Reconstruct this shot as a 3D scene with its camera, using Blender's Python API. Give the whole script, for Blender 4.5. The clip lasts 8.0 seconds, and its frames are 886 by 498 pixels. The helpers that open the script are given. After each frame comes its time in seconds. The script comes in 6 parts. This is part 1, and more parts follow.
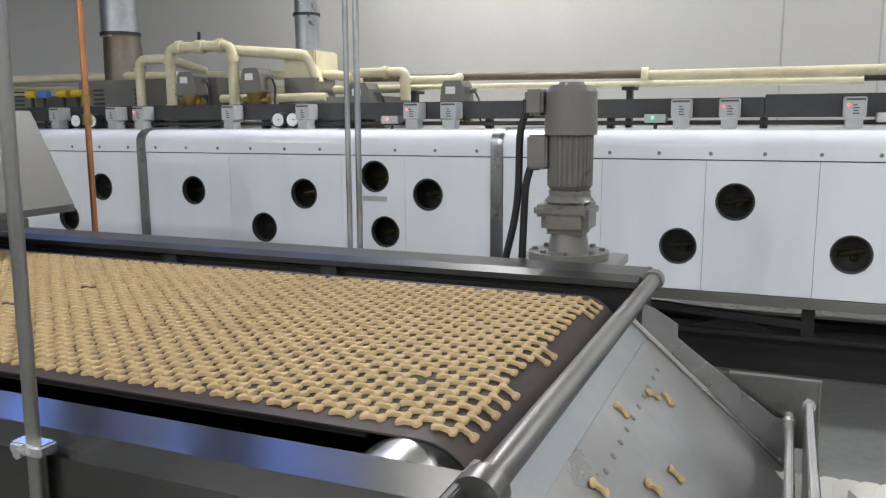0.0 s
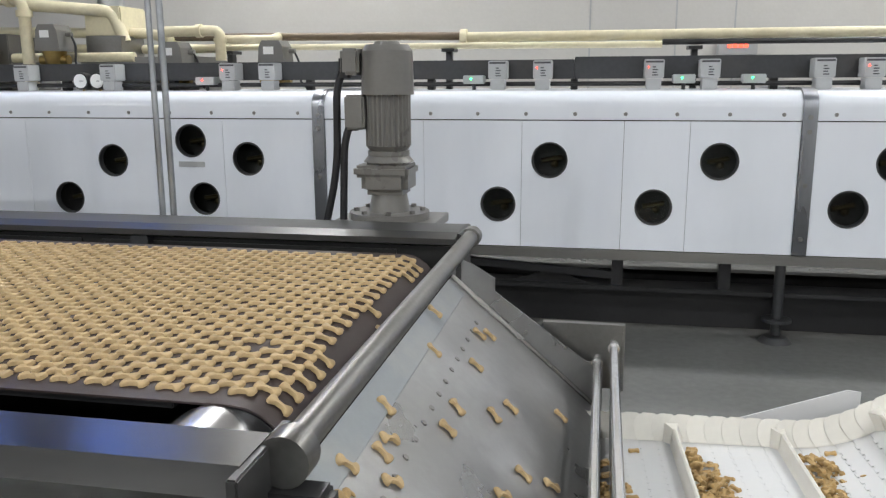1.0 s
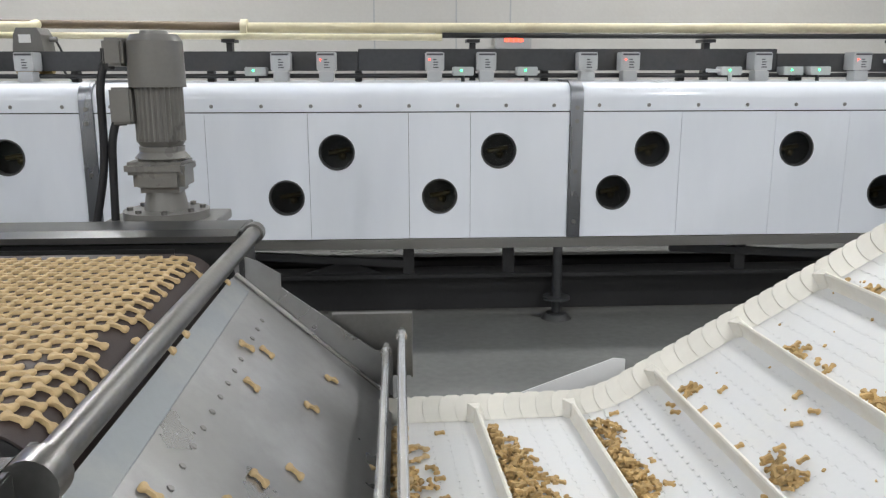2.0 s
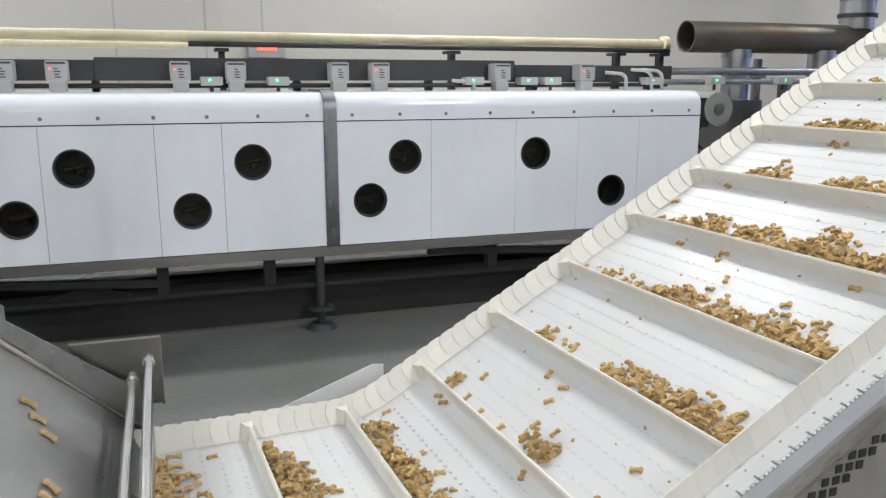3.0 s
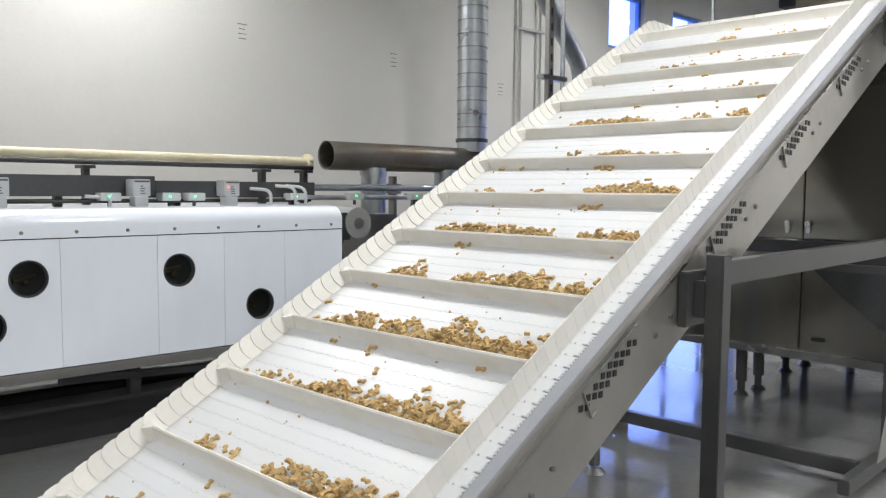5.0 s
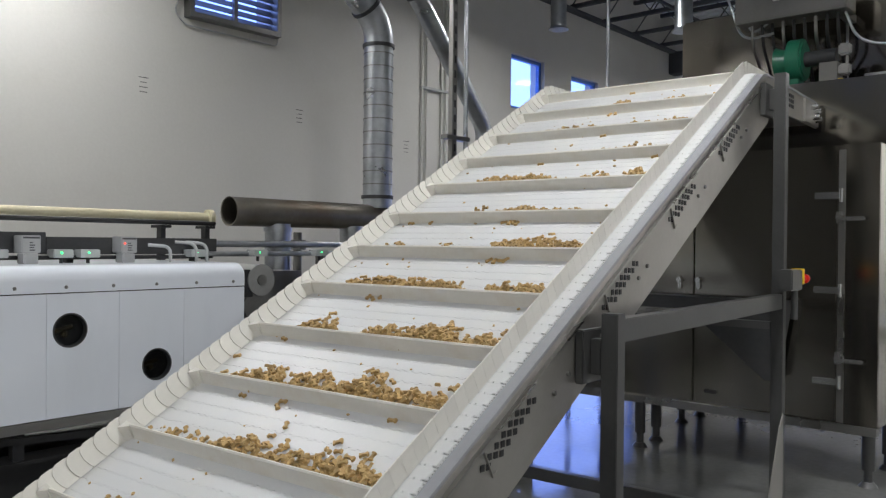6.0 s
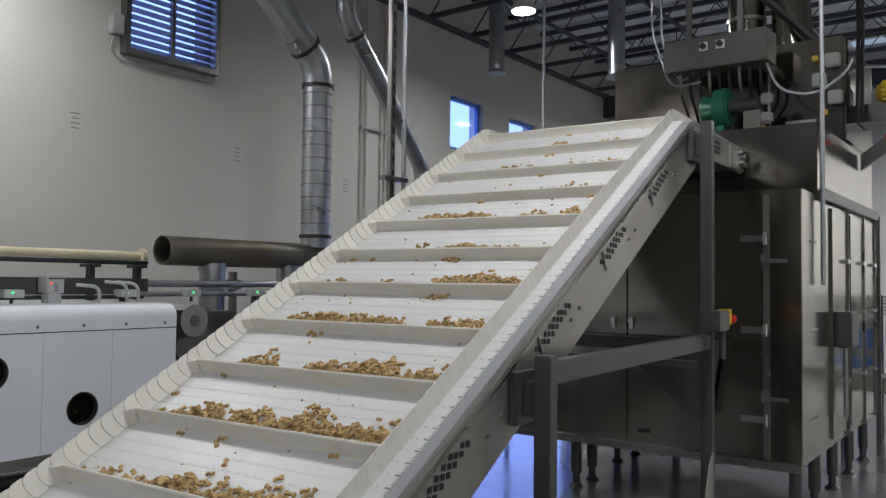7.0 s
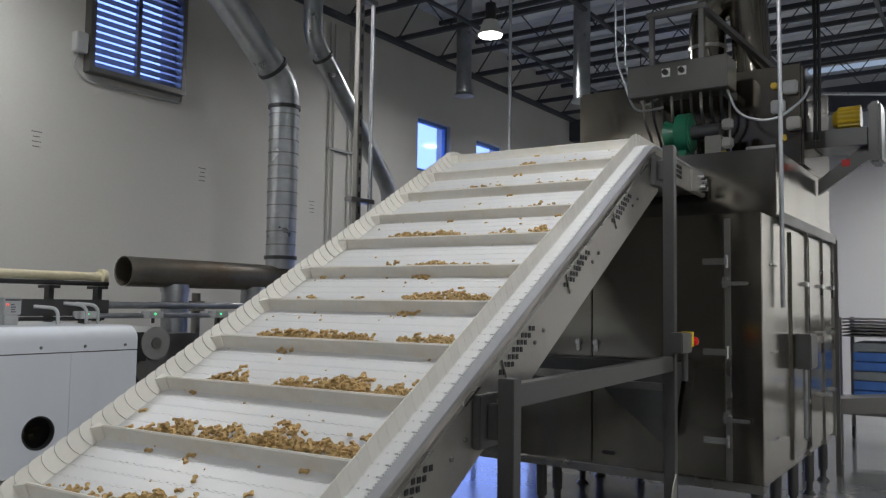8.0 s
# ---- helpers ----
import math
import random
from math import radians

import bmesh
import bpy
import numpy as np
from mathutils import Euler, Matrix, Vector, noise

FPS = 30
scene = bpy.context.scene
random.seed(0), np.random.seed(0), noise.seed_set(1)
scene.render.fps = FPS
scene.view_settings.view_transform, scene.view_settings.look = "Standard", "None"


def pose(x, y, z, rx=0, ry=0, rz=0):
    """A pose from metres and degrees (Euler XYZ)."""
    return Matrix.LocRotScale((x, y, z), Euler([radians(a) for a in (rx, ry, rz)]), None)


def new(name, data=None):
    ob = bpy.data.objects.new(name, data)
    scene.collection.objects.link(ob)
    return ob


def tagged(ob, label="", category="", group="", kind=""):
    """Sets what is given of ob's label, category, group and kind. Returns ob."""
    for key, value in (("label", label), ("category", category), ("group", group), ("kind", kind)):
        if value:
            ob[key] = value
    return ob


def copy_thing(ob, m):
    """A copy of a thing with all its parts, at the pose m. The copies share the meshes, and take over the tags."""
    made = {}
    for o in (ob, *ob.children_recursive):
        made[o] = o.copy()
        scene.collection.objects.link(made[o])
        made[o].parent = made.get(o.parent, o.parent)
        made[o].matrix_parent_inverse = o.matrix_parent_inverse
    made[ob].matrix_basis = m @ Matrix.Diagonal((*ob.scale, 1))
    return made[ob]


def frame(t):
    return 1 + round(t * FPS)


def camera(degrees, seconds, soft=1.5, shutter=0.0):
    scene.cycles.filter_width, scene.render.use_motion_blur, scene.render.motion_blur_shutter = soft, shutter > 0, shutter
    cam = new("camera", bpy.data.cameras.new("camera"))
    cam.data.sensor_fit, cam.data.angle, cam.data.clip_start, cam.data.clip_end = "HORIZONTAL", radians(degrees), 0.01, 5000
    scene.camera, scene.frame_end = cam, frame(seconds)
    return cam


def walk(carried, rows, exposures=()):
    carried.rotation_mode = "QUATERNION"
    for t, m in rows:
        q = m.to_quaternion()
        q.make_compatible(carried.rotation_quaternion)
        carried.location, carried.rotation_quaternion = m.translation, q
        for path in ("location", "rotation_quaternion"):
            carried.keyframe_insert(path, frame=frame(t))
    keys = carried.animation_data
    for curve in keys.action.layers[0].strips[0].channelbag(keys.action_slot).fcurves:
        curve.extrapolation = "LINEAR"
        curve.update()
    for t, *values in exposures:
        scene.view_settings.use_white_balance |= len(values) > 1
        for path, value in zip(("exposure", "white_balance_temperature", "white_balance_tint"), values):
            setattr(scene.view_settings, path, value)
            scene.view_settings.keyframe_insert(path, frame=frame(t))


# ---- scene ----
cam = camera(57.48, 8.0, soft=1.3)
PATH = [
    (0.0, pose(0.001, -0.007, 1.357, 80.72, 0.35, 22.87)),
    (0.5, pose(0.019, 0.009, 1.345, 79.33, 0.26, 17.05)),
    (1.0, pose(0.045, 0.014, 1.341, 78.19, 0.26, 11.03)),
    (2.5, pose(0.143, 0.019, 1.345, 77.44, 0.00, -11.06)),
    (3.0, pose(0.183, -0.002, 1.358, 78.07, -0.04, -19.20)),
    (3.5, pose(0.205, -0.036, 1.379, 79.49, -0.26, -26.57)),
    (4.0, pose(0.229, -0.077, 1.393, 81.69, -0.29, -32.93)),
    (4.5, pose(0.246, -0.091, 1.397, 83.81, -0.33, -38.05)),
    (5.0, pose(0.261, -0.096, 1.403, 85.73, -0.41, -42.50)),
    (6.5, pose(0.254, -0.138, 1.436, 91.17, -0.64, -51.38)),
    (7.0, pose(0.259, -0.147, 1.441, 92.33, -0.69, -53.26)),
    (7.5, pose(0.263, -0.153, 1.443, 93.20, -0.76, -54.62)),
    (8.0, pose(0.265, -0.158, 1.447, 93.85, -0.78, -55.55)),
]
EXPOSURES = [(0.0, -0.08), (1.0, -0.10), (2.5, -0.12), (4.0, -0.10), (4.6, -0.06), (5.2, -0.14), (6.3, -0.90), (7.0, -1.0), (8.0, -1.04)]
walk(cam, PATH, EXPOSURES)

# ---- light ----
world = bpy.data.worlds.new("world")
scene.world = world
world.use_nodes = True
_wn = world.node_tree.nodes
_sky = _wn.new("ShaderNodeTexSky")
_sky.sky_type = "NISHITA"
_sky.sun_disc = False
_sky.sun_elevation = radians(35)
_sky.sun_rotation = radians(120)
world.node_tree.links.new(_sky.outputs[0], _wn["Background"].inputs[0])
_wn["Background"].inputs[1].default_value = 0.12


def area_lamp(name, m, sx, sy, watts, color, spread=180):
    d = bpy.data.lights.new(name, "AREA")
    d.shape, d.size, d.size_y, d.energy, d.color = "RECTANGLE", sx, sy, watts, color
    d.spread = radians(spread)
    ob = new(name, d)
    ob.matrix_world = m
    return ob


# ---- materials ----
def material(name, color, rough=0.5, metal=0.0, vary=0.12, scale=6.0, fine=60.0, bump=0.0, stretch=(1, 1, 1),
             stain=None, stain_amount=0.0, stain_scale=2.0, per_object=0.0, coat=0.0, rough_vary=0.12, spec=0.5, wave=0.0, island=0.0):
    """A surface with two scales of tone variation, optional stains with their own shape, grain and fine relief."""
    m = bpy.data.materials.new(name)
    m.use_nodes = True
    n, l = m.node_tree.nodes, m.node_tree.links
    b = n["Principled BSDF"]
    b.inputs["Metallic"].default_value = metal
    b.inputs["Coat Weight"].default_value = coat
    b.inputs["Coat Roughness"].default_value = 0.08
    b.inputs["Specular IOR Level"].default_value = spec
    co = n.new("ShaderNodeTexCoord")
    mp = n.new("ShaderNodeMapping")
    mp.inputs["Scale"].default_value = stretch
    l.new(co.outputs["Object"], mp.inputs["Vector"])
    big = n.new("ShaderNodeTexNoise")
    big.inputs["Scale"].default_value = scale
    big.inputs["Detail"].default_value = 5
    l.new(mp.outputs[0], big.inputs["Vector"])
    small = n.new("ShaderNodeTexNoise")
    small.inputs["Scale"].default_value = fine
    small.inputs["Detail"].default_value = 3
    l.new(mp.outputs[0], small.inputs["Vector"])
    add = n.new("ShaderNodeMath")
    add.operation = "ADD"
    l.new(big.outputs["Fac"], add.inputs[0])
    half = n.new("ShaderNodeMath")
    half.operation = "MULTIPLY"
    half.inputs[1].default_value = 0.5
    l.new(small.outputs["Fac"], half.inputs[0])
    l.new(half.outputs[0], add.inputs[1])
    ramp = n.new("ShaderNodeMapRange")
    ramp.inputs["From Min"].default_value, ramp.inputs["From Max"].default_value = 0.45, 1.05
    ramp.inputs["To Min"].default_value, ramp.inputs["To Max"].default_value = 1 - vary, 1 + vary
    l.new(add.outputs[0], ramp.inputs["Value"])
    value = ramp.outputs[0]
    if per_object:
        info = n.new("ShaderNodeObjectInfo")
        r2 = n.new("ShaderNodeMapRange")
        r2.inputs["To Min"].default_value, r2.inputs["To Max"].default_value = 1 - per_object, 1 + per_object
        l.new(info.outputs["Random"], r2.inputs["Value"])
        mul = n.new("ShaderNodeMath")
        mul.operation = "MULTIPLY"
        l.new(value, mul.inputs[0])
        l.new(r2.outputs[0], mul.inputs[1])
        value = mul.outputs[0]
    if island:
        geo = n.new("ShaderNodeNewGeometry")
        r3 = n.new("ShaderNodeMapRange")
        r3.inputs["To Min"].default_value, r3.inputs["To Max"].default_value = 1 - island, 1 + island
        l.new(geo.outputs["Random Per Island"], r3.inputs["Value"])
        mu = n.new("ShaderNodeMath")
        mu.operation = "MULTIPLY"
        l.new(value, mu.inputs[0])
        l.new(r3.outputs[0], mu.inputs[1])
        value = mu.outputs[0]
    mix = n.new("ShaderNodeMix")
    mix.data_type, mix.blend_type = "RGBA", "MULTIPLY"
    mix.inputs["Factor"].default_value = 1.0
    mix.inputs["A"].default_value = (*color, 1)
    l.new(value, mix.inputs["B"])
    out = mix.outputs["Result"]
    if stain:
        st = n.new("ShaderNodeTexNoise")
        st.inputs["Scale"].default_value = stain_scale
        st.inputs["Detail"].default_value = 8
        st.inputs["Roughness"].default_value = 0.65
        l.new(mp.outputs[0], st.inputs["Vector"])
        sr = n.new("ShaderNodeMapRange")
        sr.inputs["From Min"].default_value, sr.inputs["From Max"].default_value = 0.5, 0.72
        sr.inputs["To Max"].default_value = stain_amount
        l.new(st.outputs["Fac"], sr.inputs["Value"])
        mx = n.new("ShaderNodeMix")
        mx.data_type = "RGBA"
        l.new(sr.outputs[0], mx.inputs["Factor"])
        l.new(out, mx.inputs["A"])
        mx.inputs["B"].default_value = (*stain, 1)
        out = mx.outputs["Result"]
    l.new(out, b.inputs["Base Color"])
    rr = n.new("ShaderNodeMapRange")
    rr.inputs["From Min"].default_value, rr.inputs["From Max"].default_value = 0.3, 0.7
    rr.inputs["To Min"].default_value = max(0.02, rough * (1 - rough_vary))
    rr.inputs["To Max"].default_value = min(1.0, rough * (1 + rough_vary))
    l.new(big.outputs["Fac"], rr.inputs["Value"])
    l.new(rr.outputs[0], b.inputs["Roughness"])
    if wave:
        wv = n.new("ShaderNodeTexNoise")
        wv.inputs["Scale"].default_value = 1.6
        l.new(co.outputs["Object"], wv.inputs["Vector"])
        bp = n.new("ShaderNodeBump")
        bp.inputs["Distance"].default_value = wave
        l.new(wv.outputs["Fac"], bp.inputs["Height"])
        l.new(bp.outputs[0], b.inputs["Normal"])
    if bump:
        bp = n.new("ShaderNodeBump")
        bp.inputs["Strength"].default_value = 1.0
        bp.inputs["Distance"].default_value = bump
        l.new(small.outputs["Fac"], bp.inputs["Height"])
        l.new(bp.outputs[0], b.inputs["Normal"])
    return m


def glow(name, color, strength):
    m = bpy.data.materials.new(name)
    m.use_nodes = True
    b = m.node_tree.nodes["Principled BSDF"]
    b.inputs["Base Color"].default_value = (*color, 1)
    b.inputs["Emission Color"].default_value = (*color, 1)
    b.inputs["Emission Strength"].default_value = strength
    return m


def glass(name, tint=(0.9, 0.95, 0.95), rough=0.02):
    m = bpy.data.materials.new(name)
    m.use_nodes = True
    b = m.node_tree.nodes["Principled BSDF"]
    b.inputs["Base Color"].default_value = (*tint, 1)
    b.inputs["Roughness"].default_value = rough
    b.inputs["Transmission Weight"].default_value = 1.0
    b.inputs["IOR"].default_value = 1.18
    return m


M_WALL = material("painted_wall", (0.59, 0.575, 0.54), 0.75, vary=0.05, scale=0.5, fine=40, bump=0.0006, stain=(0.44, 0.41, 0.36), stain_amount=0.4, stain_scale=0.35)
M_FLOOR = material("sealed_concrete", (0.17, 0.172, 0.165), 0.11, vary=0.2, scale=0.9, fine=25, stain=(0.12, 0.12, 0.118), stain_amount=0.6, stain_scale=0.7, rough_vary=0.6, wave=0.004)
M_DECK = material("roof_deck", (0.82, 0.845, 0.87), 0.6, vary=0.1, scale=1.0)
M_JOIST = material("joist_paint", (0.06, 0.065, 0.075), 0.6, vary=0.2, scale=3)
M_WHITE = material("white_enamel", (0.83, 0.865, 0.92), 0.18, vary=0.025, scale=1.2, fine=14, stretch=(1, 1, 0.25), stain=(0.68, 0.72, 0.78), stain_amount=0.35, stain_scale=1.4, coat=0.3)
M_STEEL = material("brushed_steel", (0.42, 0.41, 0.39), 0.30, 1.0, vary=0.10, scale=3, fine=120, stretch=(0.15, 1, 1), rough_vary=0.3)
M_STEEL_V = material("brushed_steel_upright", (0.35, 0.33, 0.29), 0.18, 1.0, vary=0.08, scale=2, fine=120, stretch=(1, 1, 0.12), rough_vary=0.35, wave=0.005)
M_STEEL_DULL = material("dull_steel", (0.27, 0.265, 0.255), 0.42, 1.0, vary=0.14, scale=4, fine=80, rough_vary=0.3)
M_CHROME = material("polished_metal", (0.85, 0.85, 0.85), 0.22, 1.0, vary=0.05, scale=8)
M_GALV = material("galvanised_duct", (0.44, 0.46, 0.48), 0.36, 1.0, vary=0.26, scale=5, fine=18, rough_vary=0.3)
M_SOOT = material("heat_stained_duct", (0.22, 0.20, 0.165), 0.45, 0.8, vary=0.2, scale=3, fine=20, stain=(0.17, 0.11, 0.06), stain_amount=0.9, stain_scale=1.6)
M_RAILTOP = material("rubbed_rail_steel", (0.105, 0.103, 0.10), 0.20, 0.95, vary=0.12, scale=3, fine=60, stretch=(0.3, 1, 1), rough_vary=0.3)
# stainless darkened in the colour for the dark ceiling it mirrors
M_DIM_STAINLESS = material("dim_stainless", (0.24, 0.218, 0.182), 0.13, 1.0, vary=0.14, scale=3, fine=70, rough_vary=0.3, wave=0.006)
M_RUST = material("rusty_pipe", (0.17, 0.13, 0.09), 0.6, 0.3, vary=0.25, scale=6, fine=40)
M_GREY = material("grey_machine_paint", (0.165, 0.16, 0.148), 0.30, vary=0.10, scale=6, fine=70, bump=0.0004)
M_RAIL = material("grey_painted_channel", (0.065, 0.065, 0.064), 0.34, 0.55, vary=0.12, scale=3, fine=60, stretch=(0.3, 1, 1))
M_BLACK = material("black_painted_steel", (0.018, 0.018, 0.019), 0.45, vary=0.25, scale=4, fine=40)
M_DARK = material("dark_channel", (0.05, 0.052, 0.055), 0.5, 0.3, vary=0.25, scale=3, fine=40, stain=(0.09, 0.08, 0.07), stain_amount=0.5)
M_CREAM = material("cream_pipe_lagging", (0.72, 0.66, 0.46), 0.55, vary=0.10, scale=5, fine=40, stain=(0.45, 0.36, 0.2), stain_amount=0.45, stain_scale=3)
M_BELT = material("brown_oven_belt", (0.036, 0.023, 0.021), 0.58, vary=0.2, scale=4, fine=200, bump=0.0003)
M_PLASTIC = material("white_belt_plastic", (0.60, 0.605, 0.605), 0.42, vary=0.03, scale=4, fine=60, stain=(0.70, 0.66, 0.56), stain_amount=0.35, stain_scale=3.0)
M_CLEAT = material("ivory_cleat_plastic", (0.70, 0.68, 0.62), 0.45, vary=0.05, scale=5, fine=50, stain=(0.55, 0.48, 0.36), stain_amount=0.5, stain_scale=5.0)
M_SIDE = material("ivory_sidewall_plastic", (0.66, 0.64, 0.58), 0.45, vary=0.05, per_object=0.05, scale=6, fine=50, stain=(0.70, 0.62, 0.46), stain_amount=0.35, stain_scale=5.0)
M_FRAME = material("off_white_frame_paint", (0.42, 0.405, 0.375), 0.34, 0.75, vary=0.05, scale=3, fine=50, stain=(0.24, 0.22, 0.19), stain_amount=0.35)
M_CAP = material("smooth_edge_strip", (0.30, 0.305, 0.32), 0.45, 0.1, vary=0.06, scale=3, fine=50)
M_DOUGH = material("pale_dough", (0.455, 0.33, 0.17), 0.72, vary=0.14, scale=30, fine=260, bump=0.0006, per_object=0.05, island=0.05)
M_BAKED = material("baked_biscuit", (0.41, 0.275, 0.115), 0.75, vary=0.22, scale=30, fine=240, bump=0.0008, per_object=0.12, island=0.24)
M_COPPER = material("copper_pipe", (0.52, 0.24, 0.12), 0.4, 0.85, vary=0.2, scale=8)
M_RUBBER = material("black_rubber", (0.012, 0.012, 0.014), 0.42, vary=0.15, scale=10)
M_GAUGE = material("gauge_white", (0.8, 0.8, 0.78), 0.4, vary=0.03)
M_BOXGREY = material("light_grey_enclosure", (0.42, 0.43, 0.43), 0.45, vary=0.06, scale=10)
M_PRINT = material("dark_print", (0.07, 0.07, 0.075), 0.6, vary=0.05)
M_GREEN = material("green_blower_paint", (0.015, 0.15, 0.085), 0.35, vary=0.12, scale=12)
M_YELLOW = material("yellow_motor_paint", (0.72, 0.50, 0.03), 0.4, vary=0.1, scale=10)
M_RED = material("red_button_plastic", (0.60, 0.02, 0.015), 0.35, vary=0.05)
M_BLUE = material("blue_film_crates", (0.08, 0.20, 0.55), 0.4, vary=0.15, scale=6)
# near-black colour stands in for the shade of unlit hollows
M_INSIDE = material("shade_black_inside", (0.008, 0.0075, 0.0065), 0.6, vary=0.3, scale=5)
M_BRASS = material("brass_fitting", (0.35, 0.25, 0.09), 0.35, 0.9, vary=0.15)
M_DRUM = material("satin_drum_paint", (0.30, 0.30, 0.29), 0.42, 0.2, vary=0.1, scale=5, fine=50)
M_HOOD = material("satin_hood_steel", (0.15, 0.147, 0.137), 0.40, 0.6, vary=0.10, scale=3, fine=70, rough_vary=0.3)
M_BAND = material("grey_band_steel", (0.27, 0.28, 0.30), 0.30, 0.9, vary=0.12, scale=4, fine=60, stretch=(1, 1, 0.2), rough_vary=0.3)
M_CHUTE = material("polished_chute_sheet", (0.32, 0.32, 0.315), 0.36, 0.75, vary=0.08, scale=2, fine=30, stain=(0.52, 0.53, 0.54), stain_amount=0.5, stain_scale=2.0, rough_vary=0.5)
M_PAPER = material("pale_blue_wear_sheet", (0.25, 0.27, 0.28), 0.5, vary=0.06, scale=5, stain=(0.5, 0.45, 0.36), stain_amount=0.3)
M_LED_G = glow("green_indicator", (0.05, 1.0, 0.25), 5.0)
M_LED_R = glow("red_indicator", (1.0, 0.06, 0.03), 5.0)
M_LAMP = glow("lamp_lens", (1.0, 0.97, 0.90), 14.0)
M_SKY = glow("bright_sky", (0.25, 0.39, 1.0), 4.2)
M_GLASS = glass("port_glass")


# ---- mesh helpers ----
def part(name, bm, mat, parent=None, label="", smooth=False):
    me = bpy.data.meshes.new(name)
    bm.normal_update()
    bm.to_mesh(me)
    bm.free()
    me.materials.append(mat)
    if smooth:
        for p in me.polygons:
            p.use_smooth = True
        me.set_sharp_from_angle(angle=radians(38))
    ob = new(name, me)
    if parent:
        ob.parent = parent
    if label:
        ob["label"] = label
    return ob


def share(name, me, parent, m):
    """One more object on a mesh that exists already."""
    ob = new(name, me)
    ob.parent = parent
    ob.matrix_local = m
    return ob


def thing(name, label, category, group="", kind="", at=(0, 0, 0)):
    ob = new(name)
    ob.location = at
    return tagged(ob, label, category, group, kind)


def box(bm, x0, x1, y0, y1, z0, z1, bev=0.0, m=None):
    r = bmesh.ops.create_cube(bm, size=1.0)
    vs = r["verts"]
    bmesh.ops.transform(bm, matrix=Matrix.Translation(((x0 + x1) / 2, (y0 + y1) / 2, (z0 + z1) / 2)) @ Matrix.Diagonal((abs(x1 - x0), abs(y1 - y0), abs(z1 - z0), 1)), verts=vs)
    if bev:
        es = list({e for v in vs for e in v.link_edges})
        r2 = bmesh.ops.bevel(bm, geom=es, offset=bev, segments=2, affect="EDGES", clamp_overlap=True)
        vs = list({v for f in r2["faces"] for v in f.verts} | {v for v in vs if v.is_valid})
    if m is not None:
        bmesh.ops.transform(bm, matrix=m, verts=vs)
    return vs


def cyl(bm, p0, p1, r, r2=None, seg=20, caps=True):
    p0, p1 = Vector(p0), Vector(p1)
    d = p1 - p0
    m = Matrix.Translation((p0 + p1) / 2) @ d.to_track_quat("Z", "Y").to_matrix().to_4x4()
    return bmesh.ops.create_cone(bm, cap_ends=caps, segments=seg, radius1=r, radius2=r if r2 is None else r2, depth=d.length, matrix=m)["verts"]


def ball(bm, c, r, u=14, v=8, scale=(1, 1, 1)):
    return bmesh.ops.create_uvsphere(bm, u_segments=u, v_segments=v, radius=r, matrix=Matrix.Translation(c) @ Matrix.Diagonal((*scale, 1)))["verts"]


def pipe(bm, pts, r, seg=12, bend=0.0, caps=True):
    """A round pipe along points, its corners eased by bend."""
    pts = [Vector(p) for p in pts]
    if bend:
        out = [pts[0]]
        for a, b, c in zip(pts, pts[1:], pts[2:]):
            u, w = (a - b), (c - b)
            k = min(bend, u.length * 0.48, w.length * 0.48)
            p, q = b + u.normalized() * k, b + w.normalized() * k
            for i in range(7):
                t = i / 6
                out.append((1 - t) ** 2 * p + 2 * t * (1 - t) * b + t * t * q)
        pts = out + [pts[-1]]
    rings = []
    prev = None
    for i, p in enumerate(pts):
        d = (pts[min(i + 1, len(pts) - 1)] - pts[max(i - 1, 0)]).normalized()
        if prev is None:
            n = d.orthogonal().normalized()
        else:
            n = (prev - d * prev.dot(d)).normalized()
        prev = n
        b = d.cross(n)
        rings.append([bm.verts.new(p + (n * math.cos(a) + b * math.sin(a)) * r) for a in [2 * math.pi * k / seg for k in range(seg)]])
    for A, B in zip(rings, rings[1:]):
        for k in range(seg):
            bm.faces.new((A[k], A[(k + 1) % seg], B[(k + 1) % seg], B[k]))
    if caps:
        bm.faces.new(rings[0][::-1])
        bm.faces.new(rings[-1])


def prism(bm, prof, axis, a, b):
    """A closed outline of (u, v) drawn out along an axis from a to b. Axis x: (y, z); y: (x, z); z: (x, y)."""
    def at(u, v, w):
        return {"x": (w, u, v), "y": (u, w, v), "z": (u, v, w)}[axis]
    A = [bm.verts.new(at(u, v, a)) for u, v in prof]
    B = [bm.verts.new(at(u, v, b)) for u, v in prof]
    n = len(prof)
    bm.faces.new(A)
    bm.faces.new(B[::-1])
    for i in range(n):
        bm.faces.new((A[i], B[i], B[(i + 1) % n], A[(i + 1) % n]))
    bmesh.ops.recalc_face_normals(bm, faces=bm.faces[:])


def simple(name, mat, *boxes, parent=None, label="", bev=0.003):
    bm = bmesh.new()
    for b in boxes:
        box(bm, *b, bev=bev)
    return part(name, bm, mat, parent, label)


# ---- the hall ----
WALL_Y, HALL_X0, HALL_X1, HALL_Y0, EAVES = 6.48, -14.0, 15.6, -15.0, 5.6
WIN = [(-8.9, -7.7, 3.4, 4.5), (-6.9, -5.7, 3.4, 4.5), (-4.9, -3.7, 3.4, 4.5), (9.26, 10.07, 3.30, 4.06), (10.80, 11.60, 3.30, 4.0)]
DOOR = (7.9, 13.0, 0.06, 2.45)
LOUVRE = (4.30, 5.22, 3.50, 4.42)


